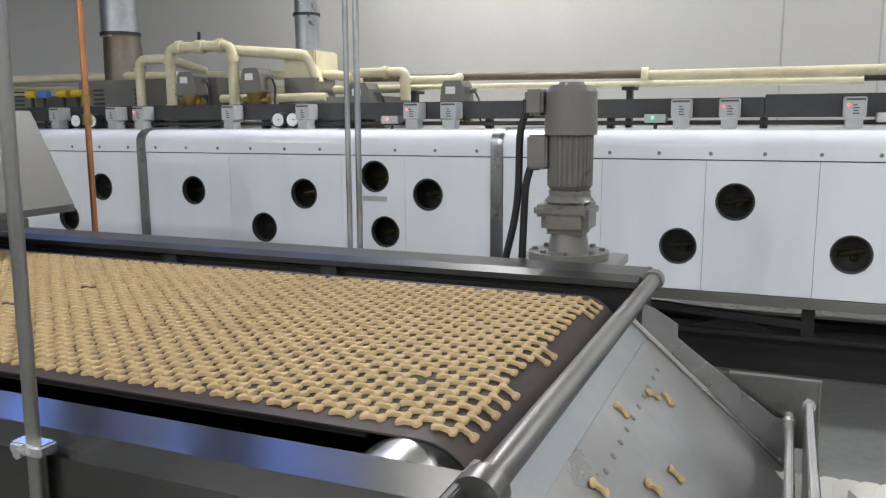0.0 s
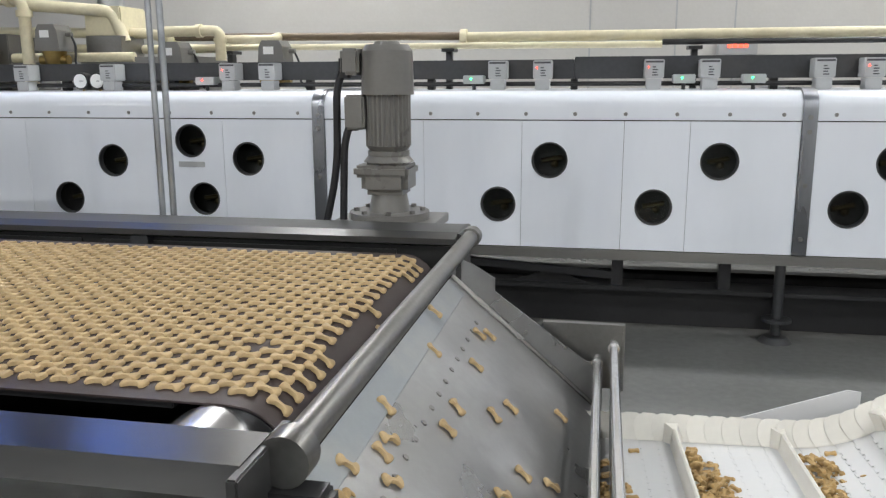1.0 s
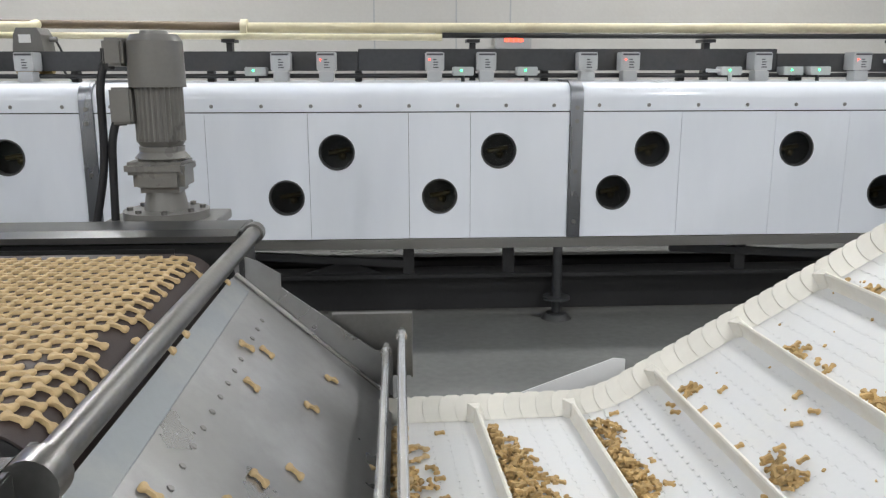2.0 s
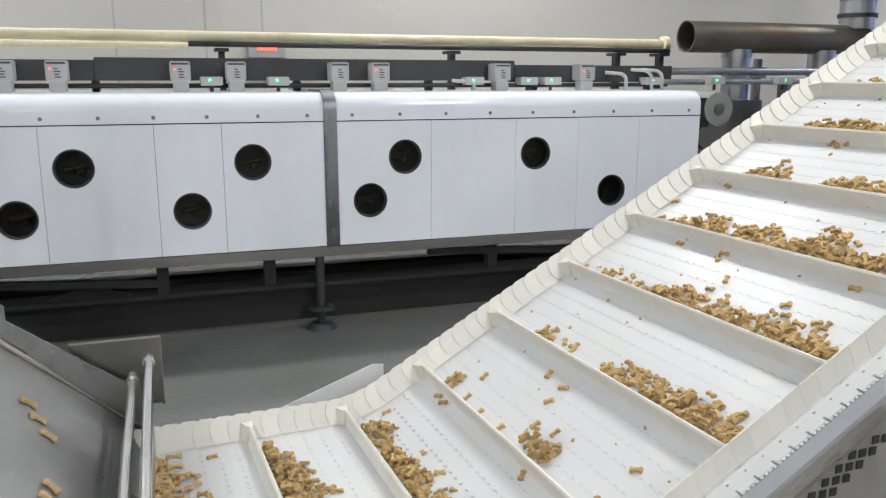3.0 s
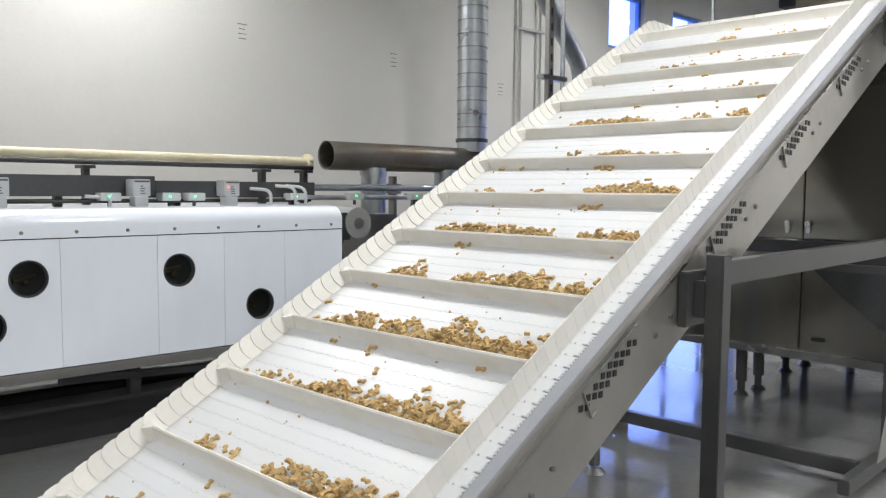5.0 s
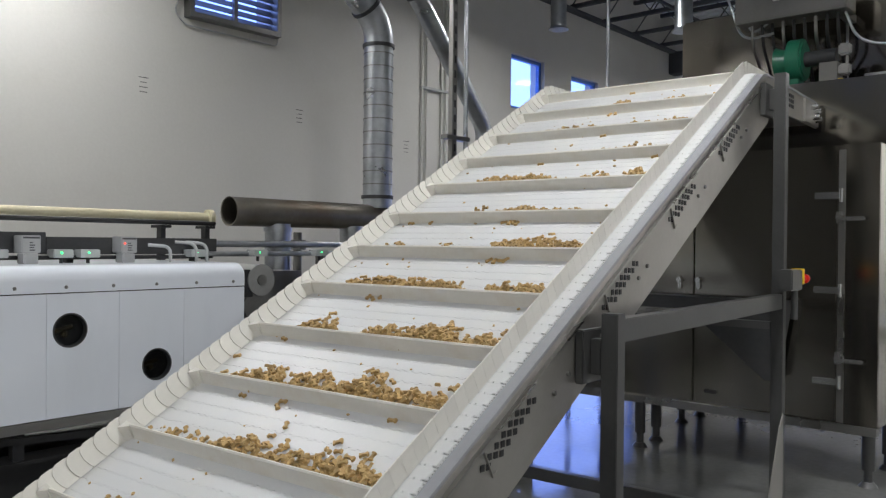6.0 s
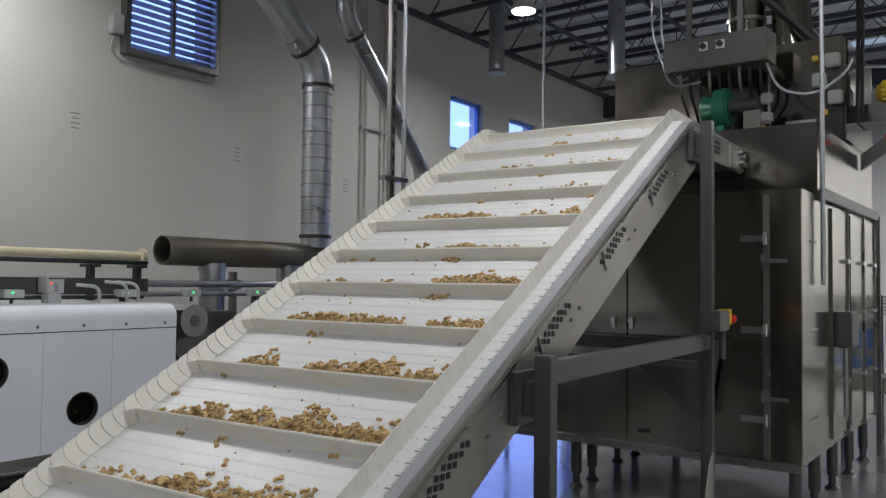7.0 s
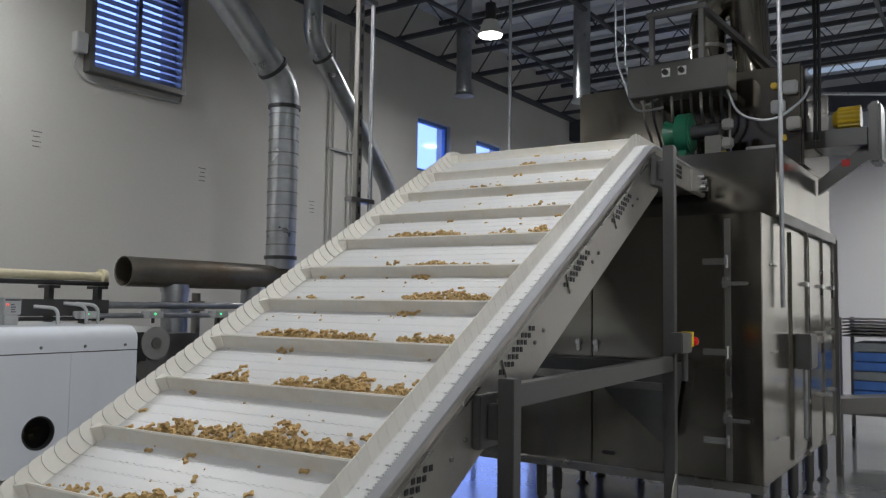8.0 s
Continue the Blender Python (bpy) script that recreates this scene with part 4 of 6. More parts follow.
hop = thing("drip_hopper", "dark tapered wedge with a rim under the discharge head", "hopper")
part("hopper_shell", bm, M_DARK, hop)
simple("hopper_rim", M_DARK, (5.19, 5.36, 1.49, 2.74, 1.02, 1.10), parent=hop)
for y in (1.56, 2.66):
    simple("hopper_bracket", M_DARK, (5.361, 5.374, y - 0.025, y + 0.025, 1.03, 1.098), parent=hop)


# ---- biscuits ----
def bone_outline(length, wide, waist):
    pts = []
    h, r = length / 2, wide / 4
    for sx in (1, -1):
        for sy in (1, -1):
            c = (sx * (h - r), sy * r * 0.95)
            for a in ((95, 45, -10) if sy > 0 else (10, -45, -95)):
                an = radians(a)
                pts.append((c[0] + sx * r * math.cos(an), c[1] + r * math.sin(an)))
        pts.append((0.0, -waist / 2) if sx > 0 else (0.0, waist / 2))
    # order round the outline
    right = pts[:6]
    left = pts[7:13]
    q = h - 2.35 * r
    return right + [(q, -waist / 2), (-q, -waist / 2)] + left[::-1] + [(-q, waist / 2), (q, waist / 2)]


def add_bone(bm, m, length, wide, waist, thick):
    o = bone_outline(length, wide, waist)
    lo = [bm.verts.new(m @ Vector((x, y, 0))) for x, y in o]
    mi = [bm.verts.new(m @ Vector((x, y, thick * 0.62))) for x, y in o]
    hi = [bm.verts.new(m @ Vector((x * 0.93, y * 0.78, thick))) for x, y in o]
    n = len(o)
    for i in range(n):
        j = (i + 1) % n
        bm.faces.new((lo[j], lo[i], mi[i], mi[j]))
        bm.faces.new((mi[j], mi[i], hi[i], hi[j]))
    bm.faces.new(hi[::-1])
    bm.faces.new(lo)


def bone_mesh(name, size, mat):
    bm = bmesh.new()
    add_bone(bm, Matrix(), *size)
    me = bpy.data.meshes.new(name)
    bm.normal_update()
    bm.to_mesh(me)
    bm.free()
    me.materials.append(mat)
    for p in me.polygons:
        p.use_smooth = True
    me.set_sharp_from_angle(angle=radians(60))
    return me


DOUGH = (0.0500, 0.0292, 0.0096, 0.0085)
BAKED = (0.0335, 0.0185, 0.0086, 0.0088)
dough_me = bone_mesh("dough_bone", DOUGH, M_DOUGH)
rng = random.Random(7)
X_PITCH, Y_STEP, ROWS_Y = 0.070, 0.0302, 38
DOUGH_V = 0.046
S_NEAR = -0.86        # bones beyond this are single things
NEAR_BONES = []


def nose_pose(x, y):
    """A bone's pose on the dough belt at x, rounding the nose where the belt does."""
    r = NOSE_R + 0.0006
    if x <= NOSE_X:
        return Matrix.Translation((x, y, BZ + 0.0006))
    a = (x - NOSE_X) / NOSE_R
    return Matrix.Translation((NOSE_X + r * math.sin(a), y, BZ - NOSE_R + r * math.cos(a))) @ Matrix.Rotation(a, 4, "Y")


def belt_end(y):
    """Where a piece lets go of the belt, uneven across it."""
    return NOSE_X + 0.058 + 0.05 * noise.noise((y * 5.5, 3.3, 0.5)) + 0.02 * noise.noise((y * 31.0, 1.3, 0.2))


bm = bmesh.new()
for j in range(ROWS_Y):
    y = 1.268 + j * Y_STEP
    edge = belt_end(y)
    x = -0.40 - (0.035 if j % 2 else 0.0)
    lowest = -5.15
    while x > lowest:
        yy, tw = y + rng.gauss(0, 0.0012), rng.gauss(0, 1.6)
        xx = x + rng.gauss(0, 0.0015)
        x -= X_PITCH
        if xx > edge:
            continue
        if rng.random() < 0.004:
            continue
        if xx > S_NEAR:
            NEAR_BONES.append((xx, yy, tw))
        else:
            add_bone(bm, Matrix.Translation((xx, yy, BZ + 0.0006)) @ Matrix.Rotation(radians(tw), 4, "Z"), *DOUGH)
dough_field = tagged(part("dough_field", bm, M_DOUGH, smooth=True), "rows of pale bone-shaped dough pieces on the brown belt", "dough pieces", kind="stuff")
NEAR_BONES = sorted(NEAR_BONES, reverse=True)[:298]
DOUGH_OBS = []
for xx, yy, tw in NEAR_BONES:
    o = tagged(new("dough_bone", dough_me), "pale raw bone-shaped dough piece at the belt end", "dough piece", "dough bones at the belt end")
    o.matrix_world = nose_pose(xx, yy) @ Matrix.Rotation(radians(tw), 4, "Z")
    DOUGH_OBS.append((o, xx, yy, tw))
# pieces already on the chute at the start
for k, (d, y) in enumerate(((0.05, 1.95), (0.12, 2.2), (0.17, 2.26), (0.26, 1.9), (0.10, 1.55), (0.33, 1.5), (0.22, 1.75))):
    o = tagged(new("dough_bone", dough_me), "pale raw bone-shaped dough piece sliding on the chute", "dough piece", "dough bones at the belt end")
    DOUGH_OBS.append((o, None, y, d))


# baked biscuits in the pockets: place of the cleat, then stretches (from, to, pieces) across the belt from the far side
POCKETS = {
    -6: [(0.03, 0.98, 60)],
    -5: [(0.05, 1.0, 95)],
    -4: [(0.05, 0.18, 12), (0.22, 1.0, 85)],
    -3: [(0.06, 0.12, 4), (0.55, 0.66, 12), (0.85, 1.0, 8)],
    -2: [(0.14, 0.24, 4), (0.33, 0.36, 1), (0.5, 0.72, 18), (0.72, 0.98, 38)],
    -1: [(0.08, 0.34, 6), (0.36, 0.66, 34), (0.66, 0.98, 50)],
    0: [(0.06, 0.10, 1), (0.16, 0.34, 30), (0.34, 0.56, 30), (0.56, 0.80, 62), (0.80, 1.0, 40)],
    1: [(0.14, 0.33, 22), (0.42, 0.60, 22), (0.60, 0.82, 80), (0.84, 1.0, 24)],
    2: [(0.14, 0.68, 60), (0.78, 1.0, 26)],
    3: [(0.10, 0.20, 3), (0.34, 0.42, 4), (0.62, 1.0, 52)],
    4: [(0.34, 0.40, 3), (0.46, 0.86, 22)],
    5: [(0.20, 0.62, 38), (0.68, 0.84, 12), (0.90, 1.0, 10)],
    6: [(0.58, 0.98, 16)],
    7: [(0.22, 0.56, 16), (0.60, 0.98, 18)],
    8: [(0.50, 0.56, 8), (0.74, 0.86, 10), (0.9, 1.0, 5)],
    9: [(0.3, 0.7, 12)],
}
CLEAT_GAP = PITCH * PER
baked_me = bone_mesh("biscuit", BAKED, M_BAKED)
Y_FAR, Y_NEAR = YF - 0.070, 1.43
for k, spans in POCKETS.items():
    s = CL_REF + k * CLEAT_GAP
    if s < 0.15:
        continue
    bm = bmesh.new()
    for a, b, n in spans:
        ln = (b - a) * (Y_FAR - Y_NEAR)
        deep = min(0.11, 0.035 + 0.00042 * n / max(ln, 0.05))
        for i in range(int(n * (4.0 if k < -3 else 2.5 if k < 2 else 4.4 if k < 4 else 6.0))):
            u = rng.random()
            f = a + (b - a) * u
            deep = max(deep, 0.11) if k < -3 else deep
            hump = math.sin(math.pi * min(max(u, 0.02), 0.98)) ** 0.5
            d = 0.026 + abs(rng.gauss(0, 0.55)) * deep * hump
            d = min(d, 0.17)
            layer = rng.choice((0, 0, 1, 1, 2, 3)) if n / max(ln, 0.05) > 80 and d < 0.045 + 0.05 * hump else rng.choice((0, 0, 1) if k < 3 else (0, 1, 1, 2))
            m = Matrix.Translation((d, Y_FAR + (Y_NEAR - Y_FAR) * f, 0.0015 + 0.0115 * layer)) @ Euler((rng.gauss(0, 0.12 + 0.2 * (layer > 0)), rng.gauss(0, 0.12 + 0.22 * (layer > 0)), rng.uniform(0, 6.3))).to_matrix().to_4x4()
            g = rng.uniform(0.9, 1.06)
            add_bone(bm, m, BAKED[0] * g, BAKED[1] * g, BAKED[2] * g, BAKED[3])
    o = tagged(part("biscuit_pile", bm, M_BAKED, smooth=True), "heap of small baked bone biscuits lying against a cleat", "biscuits", "biscuit heaps on the incline", "stuff")
    o.matrix_world = INC @ on_belt(s)
    MOVERS.append((o, s))
# loose biscuits by cleat: distance uphill of it, then the place across the belt
LOOSE = {
    -5: [(-0.13, 2.49), (-0.16, 2.20)], -4: [(0.13, 2.52)],
    -3: [(0.03, 2.42), (-0.03, 2.41), (-0.035, 2.36), (0.03, 2.30), (0.02, 2.19), (0.12, 2.34), (0.025, 2.06), (0.10, 1.97), (-0.03, 1.83), (0.17, 1.585)],
    -2: [(-0.07, 2.13), (-0.08, 2.03), (-0.14, 2.02), (0.045, 2.29), (0.053, 2.22), (0.05, 2.17), (0.05, 1.99)],
    -1: [(0.04, 2.53), (0.05, 2.42), (0.19, 1.97)],
    0: [(-0.04, 2.29), (-0.06, 2.085), (-0.032, 2.085), (-0.025, 1.60), (0.06, 2.51), (0.16, 2.545)],
    1: [(-0.025, 2.41)], 2: [(-0.03, 2.20), (-0.012, 2.17), (-0.02, 2.23)],
    3: [(-0.035, 1.80), (-0.018, 1.755), (-0.028, 1.83), (-0.03, 1.77)],
    4: [(-0.022, 2.48), (-0.015, 2.36), (-0.02, 1.95), (-0.02, 1.90), (-0.024, 1.92), (-0.03, 1.88)],
    6: [(-0.03, 2.1), (-0.02, 1.5)], 7: [(-0.025, 1.9)], 8: [(-0.03, 2.0), (-0.02, 1.97)], 9: [(-0.02, 2.0)],
}
for k, spots in LOOSE.items():
    for d, yy in spots:
        o = tagged(new("biscuit", baked_me), "single baked bone biscuit lying on the white belt", "biscuit", "loose biscuits on the incline")
        turn = Matrix.Rotation(rng.uniform(0, 6.3), 4, "Z")
        MOVERS.append((o, CL_REF + k * CLEAT_GAP + d, Matrix.Translation((0, yy, 0.0015)) @ turn))
# crumbs
bm = bmesh.new()
for i in range(150):
    s, y = rng.uniform(LOW + 0.2, LOW + RUN - 0.1), rng.uniform(Y_NEAR, Y_FAR)
    r = rng.uniform(0.0018, 0.0042)
    m = on_belt(s, 0.001, y)
    box(bm, -r, r, -r * 1.4, r * 1.4, 0, r * 1.2, m=m @ Matrix.Rotation(rng.uniform(0, 6), 4, "Z"))
crumbs = tagged(part("crumbs", bm, M_BAKED), "brown biscuit crumbs scattered on the belt", "crumbs", kind="stuff")


# ---- pipework and controls over the oven ----
def tube(name, pts, r, mat, parent=None, bend=0.0, seg=12, label=""):
    bm = bmesh.new()
    pipe(bm, pts, r, seg=seg, bend=bend)
    return part(name, bm, mat, parent, label, smooth=True)


t = thing("cable_channel", "dark steel cable channel on short posts above the oven", "cable channel")
for a, b, z0, z1 in ((-5.6, -0.12, 1.345, 1.452), (-0.118, 2.30, 1.345, 1.466), (2.302, 3.45, 1.335, 1.440)):
    simple("channel", M_DARK, (a, b, 4.72, 4.84, z0, z1), parent=t)
tube("lower_pipe", [(-5.6, 4.70, 1.318), (3.4, 4.70, 1.318)], 0.013, M_BLACK, t)
for x in (-5.2, -4.3, -3.35, -2.6, -1.7, -0.95, -0.12, 0.95, 1.75, 2.45, 3.3):
    simple("post", M_BLACK, (x - 0.02, x + 0.02, 4.74, 4.80, Z_TOP, 1.346), parent=t)


def controller(x, led):
    c = thing("burner_controller", "light grey burner controller box with a printed label", "controller", "burner controllers")
    simple("case", M_BOXGREY, (x - 0.052, x + 0.052, 4.60, 4.718, 1.345, 1.446), parent=c, bev=0.005)
    simple("base", M_BOXGREY, (x - 0.040, x + 0.040, 4.605, 4.70, Z_TOP, 1.343), parent=c, bev=0.004, label="darker grey socket base")
    for k, w in enumerate((0.03, 0.024, 0.028, 0.018)):
        simple("printed_line", M_PRINT, (x - 0.01, x - 0.01 + w, 4.5985, 4.6005, 1.36 + k * 0.014, 1.366 + k * 0.014), parent=c, bev=0)
    simple("dark_band", M_PRINT, (x - 0.045, x + 0.045, 4.5985, 4.6005, 1.428, 1.438), parent=c, bev=0)
    if led:
        bm = bmesh.new()
        ball(bm, (x - 0.03, 4.599, 1.405), 0.0055, u=10, v=6)
        part("indicator", bm, M_LED_R, c, "red light")


for x, led in ((-5.17, 0), (-4.60, 0), (-4.345, 1), (-3.55, 0), (-2.95, 0), (-2.16, 1), (-1.91, 0), (-0.54, 0), (-0.29, 1), (0.31, 1), (0.60, 0), (1.17, 0), (1.41, 1), (2.17, 0), (2.75, 1)):
    controller(x, led)


def junction(x, led=M_LED_G):
    c = thing("junction_box", "small grey junction box with a lit indicator", "junction box", "junction boxes on the oven")
    simple("case", M_BOXGREY, (x - 0.058, x + 0.058, 4.62, 4.718, 1.318, 1.366), parent=c, bev=0.004)
    bm = bmesh.new()
    ball(bm, (x - 0.012, 4.619, 1.347), 0.0065, u=10, v=6)
    part("indicator", bm, led, c, "small light")
    bm = bmesh.new()
    cyl(bm, (x, 4.66, Z_TOP - 0.002), (x, 4.66, 1.319), 0.011, seg=8)
    part("stem", bm, M_DARK, c)


for x in (-0.68, 0.47, 0.83, 2.00, 2.36, 2.52, 3.25):
    junction(x)
junction(-2.32, M_LED_R)

t = thing("gas_pipes", "cream lagged gas pipes on stands behind the oven", "pipes")
tube("main_pipe", [(-0.83, 5.2, 1.604), (3.72, 5.2, 1.604)], 0.032, M_CREAM, t)
tube("bare_pipe", [(-2.85, 5.2, 1.632), (-0.83, 5.2, 1.612)], 0.026, M_RUST, t, label="bare brown pipe")
tube("small_pipe", [(-2.85, 5.16, 1.560), (0.38, 5.16, 1.545)], 0.020, M_CREAM, t)
tube("small_bare_pipe", [(0.38, 5.16, 1.558), (3.72, 5.16, 1.553)], 0.017, M_BLACK, t)
for x, r in ((-0.83, 0.055), (0.36, 0.034), (3.70, 0.06), (-2.82, 0.05)):
    bm = bmesh.new()
    cyl(bm, (x - 0.02, 5.2, 1.60), (x + 0.02, 5.2, 1.60), r, seg=16)
    part("flange", bm, M_CREAM, t, smooth=True)
for x in (-2.4, -0.92, 0.57, 2.05, 3.3, 3.66):
    bm = bmesh.new()
    box(bm, x - 0.018, x + 0.018, 5.16, 5.22, Z_TOP, 1.53)
    box(bm, x - 0.04, x + 0.04, 5.12, 5.26, 1.515, 1.535)
    part("stand", bm, M_BLACK, t)

t = thing("burner_train", "cream pipe loops with grey valves on top of the oven", "pipes")
tube("loop", [(-4.54, 4.86, Z_TOP), (-4.54, 4.86, 1.80), (-4.30, 4.9, 1.80), (-4.2, 5.2, 1.72)], 0.034, M_CREAM, t, bend=0.07)
tube("loop", [(-4.28, 4.9, Z_TOP), (-4.28, 4.9, 1.875), (-3.71, 4.9, 1.875), (-3.71, 4.9, Z_TOP)], 0.038, M_CREAM, t, bend=0.08, seg=16)
tube("cross_pipe", [(-3.71, 4.93, 1.84), (-3.20, 5.1, 1.80), (-3.12, 5.1, 1.60)], 0.040, M_CREAM, t, bend=0.06)
tube("back_pipe", [(-6.4, 5.2, 1.70), (-4.9, 5.2, 1.70), (-3.0, 5.2, 1.66), (-2.82, 5.2, 1.62)], 0.036, M_CREAM, t, bend=0.05)
tube("back_pipe", [(-6.4, 5.3, 1.64), (-3.2, 5.3, 1.56), (-2.4, 5.2, 1.555)], 0.030, M_CREAM, t, bend=0.05)
tube("riser", [(-2.75, 4.95, 1.655), (-2.36, 4.95, 1.655), (-2.36, 4.95, 1.47)], 0.034, M_CREAM, t, bend=0.05)
tube("side_pipe", [(-2.36, 4.98, 1.60), (-2.05, 5.05, 1.60), (-2.05, 5.15, 1.62)], 0.030, M_CREAM, t, bend=0.04)
tube("lower_loop", [(-3.9, 5.0, 1.50), (-3.0, 5.0, 1.50)], 0.032, M_CREAM, t)
for p, q, r in (((-4.28, 4.9, 1.76), (-4.28, 4.9, 1.80), 0.052), ((-3.71, 4.9, 1.76), (-3.71, 4.9, 1.80), 0.052), ((-4.20, 4.9, 1.875), (-4.16, 4.9, 1.875), 0.052),
                ((-3.83, 4.9, 1.875), (-3.79, 4.9, 1.875), 0.052), ((-4.02, 4.9, 1.875), (-3.96, 4.9, 1.875), 0.050), ((-4.54, 4.86, 1.70), (-4.54, 4.86, 1.735), 0.042),
                ((-3.71, 4.9, 1.30), (-3.71, 4.9, 1.34), 0.052), ((-4.28, 4.9, 1.42), (-4.28, 4.9, 1.46), 0.052), ((-2.36, 4.95, 1.58), (-2.36, 4.95, 1.61), 0.042), ((-2.52, 4.95, 1.655), (-2.48, 4.95, 1.655), 0.042)):
    bm = bmesh.new()
    cyl(bm, p, q, r, seg=16)
    part("collar", bm, M_CREAM, t, smooth=True)
for x, z in ((-4.04, 1.61), (-3.47, 1.62), (-2.62, 1.50), (-1.95, 1.50)):
    bm = bmesh.new()
    prism(bm, [(x - 0.088, z - 0.075), (x + 0.088, z - 0.075), (x + 0.075, z + 0.045), (x + 0.055, z + 0.082), (x - 0.055, z + 0.082), (x - 0.075, z + 0.045)], "y", 4.77, 4.93)
    box(bm, x - 0.094, x + 0.094, 4.762, 4.938, z - 0.085, z - 0.066, bev=0.004)
    cyl(bm, (x + 0.09, 4.85, z + 0.02), (x + 0.13, 4.85, z + 0.02), 0.016, seg=10)
    v = part("valve_actuator", bm, M_GREY, t, "grey valve actuator housing")
    simple("label_plate", M_GAUGE, (x - 0.045, x + 0.02, 4.766, 4.769, z + 0.0, z + 0.045), parent=v, bev=0, label="pale label")
    bm = bmesh.new()
    cyl(bm, (x, 4.84, z - 0.19), (x, 4.84, z - 0.085), 0.05, 0.078, seg=16)
    cyl(bm, (x - 0.10, 4.84, z - 0.14), (x + 0.10, 4.84, z - 0.14), 0.032, seg=12)
    part("valve_body", bm, M_BRASS, v, "dull brass valve body", smooth=True)
    tube("cable", [(x + 0.12, 4.85, z + 0.02), (x + 0.16, 4.84, z - 0.05), (x + 0.17, 4.80, z - 0.16), (x + 0.22, 4.78, z - 0.20)], 0.007, M_RUBBER, v, bend=0.05, seg=6)
tube("stem", [(-4.0, 4.9, 1.88), (-4.0, 4.9, 1.98)], 0.012, M_BLACK, t)
simple("outlet_box", M_CREAM, (-3.40, -3.13, 5.08, 5.40, 1.64, 1.835), parent=t, bev=0.01)
simple("outlet_base", M_STEEL_DULL, (-3.40, -2.55, 5.0, 5.5, Z_TOP, 1.50), parent=t)
simple("outlet_neck", M_STEEL_DULL, (-3.36, -3.1, 5.02, 5.3, 1.502, 1.64), parent=t)


def fan_box(x0, x1, z1, name):
    f = thing(name, "grey sheet-steel fan box with louvres on the oven", "fan box", "fan boxes")
    simple("case", M_GREY, (x0, x1, 4.98, 5.50, Z_TOP, z1), parent=f, bev=0.006)
    for k in range(12):
        simple("louvre", M_DARK, (x0 + 0.16 + 0.42 * (k // 6), x0 + 0.27 + 0.42 * (k // 6), 4.974, 4.981, 1.40 + k % 6 * 0.035, 1.415 + k % 6 * 0.035), parent=f, bev=0.002)


fan_box(-5.30, -3.92, 1.66, "fan_box")
fan_box(-6.6, -5.7, 1.55, "fan_box")
for x, z in ((-4.99, 1.345), (-3.165, 1.345), (-3.05, 1.345), (-4.83, 1.345)):
    g = thing("pressure_gauge", "round white dial pressure gauge", "gauge", "pressure gauges")
    bm = bmesh.new()
    cyl(bm, (x, 4.64, z), (x, 4.70, z), 0.052, seg=22)
    part("case", bm, M_BLACK, g, smooth=True)
    bm = bmesh.new()
    cyl(bm, (x, 4.634, z), (x, 4.640, z), 0.043, seg=22)
    d = part("dial", bm, M_GAUGE, g)
    simple("needle", M_PRINT, (x - 0.002, x + 0.022, 4.6325, 4.6345, z - 0.002, z + 0.002), parent=g, bev=0)
    simple("stem", M_BRASS, (x - 0.008, x + 0.008, 4.66, 4.68, Z_TOP, z - 0.045), parent=g)
for x, mat in ((-5.62, M_BLUE), (-5.4, M_YELLOW), (-5.25, M_YELLOW), (-5.75, M_YELLOW)):
    v = thing("valve_handle", "coloured valve handle on a small pipe", "valve")
    bm = bmesh.new()
    cyl(bm, (x - 0.05, 4.92, 1.56), (x + 0.05, 4.92, 1.56), 0.03, seg=12)
    part("grip", bm, mat, v, smooth=True)
    tube("stem", [(x, 4.92, Z_TOP), (x, 4.92, 1.54)], 0.014, M_BLACK, v)


def duct(name, pts, r, mat, label, bend=0.1, bands=(), seg=28):
    d = thing(name, label, "duct")
    tube("pipe", pts, r, mat, d, bend=bend, seg=seg)
    for p, q in bands:
        bm = bmesh.new()
        cyl(bm, p, q, r + 0.014, seg=seg)
        part("clamp_ring", bm, M_DARK, d, "dark clamp ring", smooth=True)
    return d


d = duct("spiral_duct", [(-5.13, 5.3, 2.02), (-5.13, 5.3, 5.6)], 0.148, M_GALV, "galvanised vertical extraction duct", bands=[((-5.13, 5.3, 2.03), (-5.13, 5.3, 2.06))])
bm = bmesh.new()
cyl(bm, (-5.10, 5.3, 1.64), (-5.12, 5.3, 2.03), 0.17, 0.145, seg=24)
part("sooty_collar", bm, M_SOOT, d, "heat-stained collar", smooth=True)
duct("spiral_duct", [(-3.33, 5.3, 1.84), (-3.33, 5.3, 5.6)], 0.088, M_GALV, "slim galvanised duct rising from the oven", bands=[((-3.33, 5.3, 2.1), (-3.33, 5.3, 2.12))])

# open flue and the big duct
d = thing("open_flue", "heat-stained horizontal flue pipe with an open dark end", "flue")
bm = bmesh.new()
n = 32
rings = []
for x, r in ((3.66, 0.107), (5.22, 0.107), (5.22, 0.100), (3.663, 0.100)):
    rings.append([bm.verts.new((x, 4.89 + r * math.cos(2 * math.pi * k / n), 1.642 + r * math.sin(2 * math.pi * k / n))) for k in range(n)])
for A, B in zip(rings, rings[1:] + rings[:1]):
    for k in range(n):
        bm.faces.new((A[k], A[(k + 1) % n], B[(k + 1) % n], B[k]))
bmesh.ops.recalc_face_normals(bm, faces=bm.faces[:])
part("pipe", bm, M_SOOT, d, smooth=True)
bm = bmesh.new()
cyl(bm, (4.4, 4.89, 1.642), (4.42, 4.89, 1.642), 0.099, seg=24)
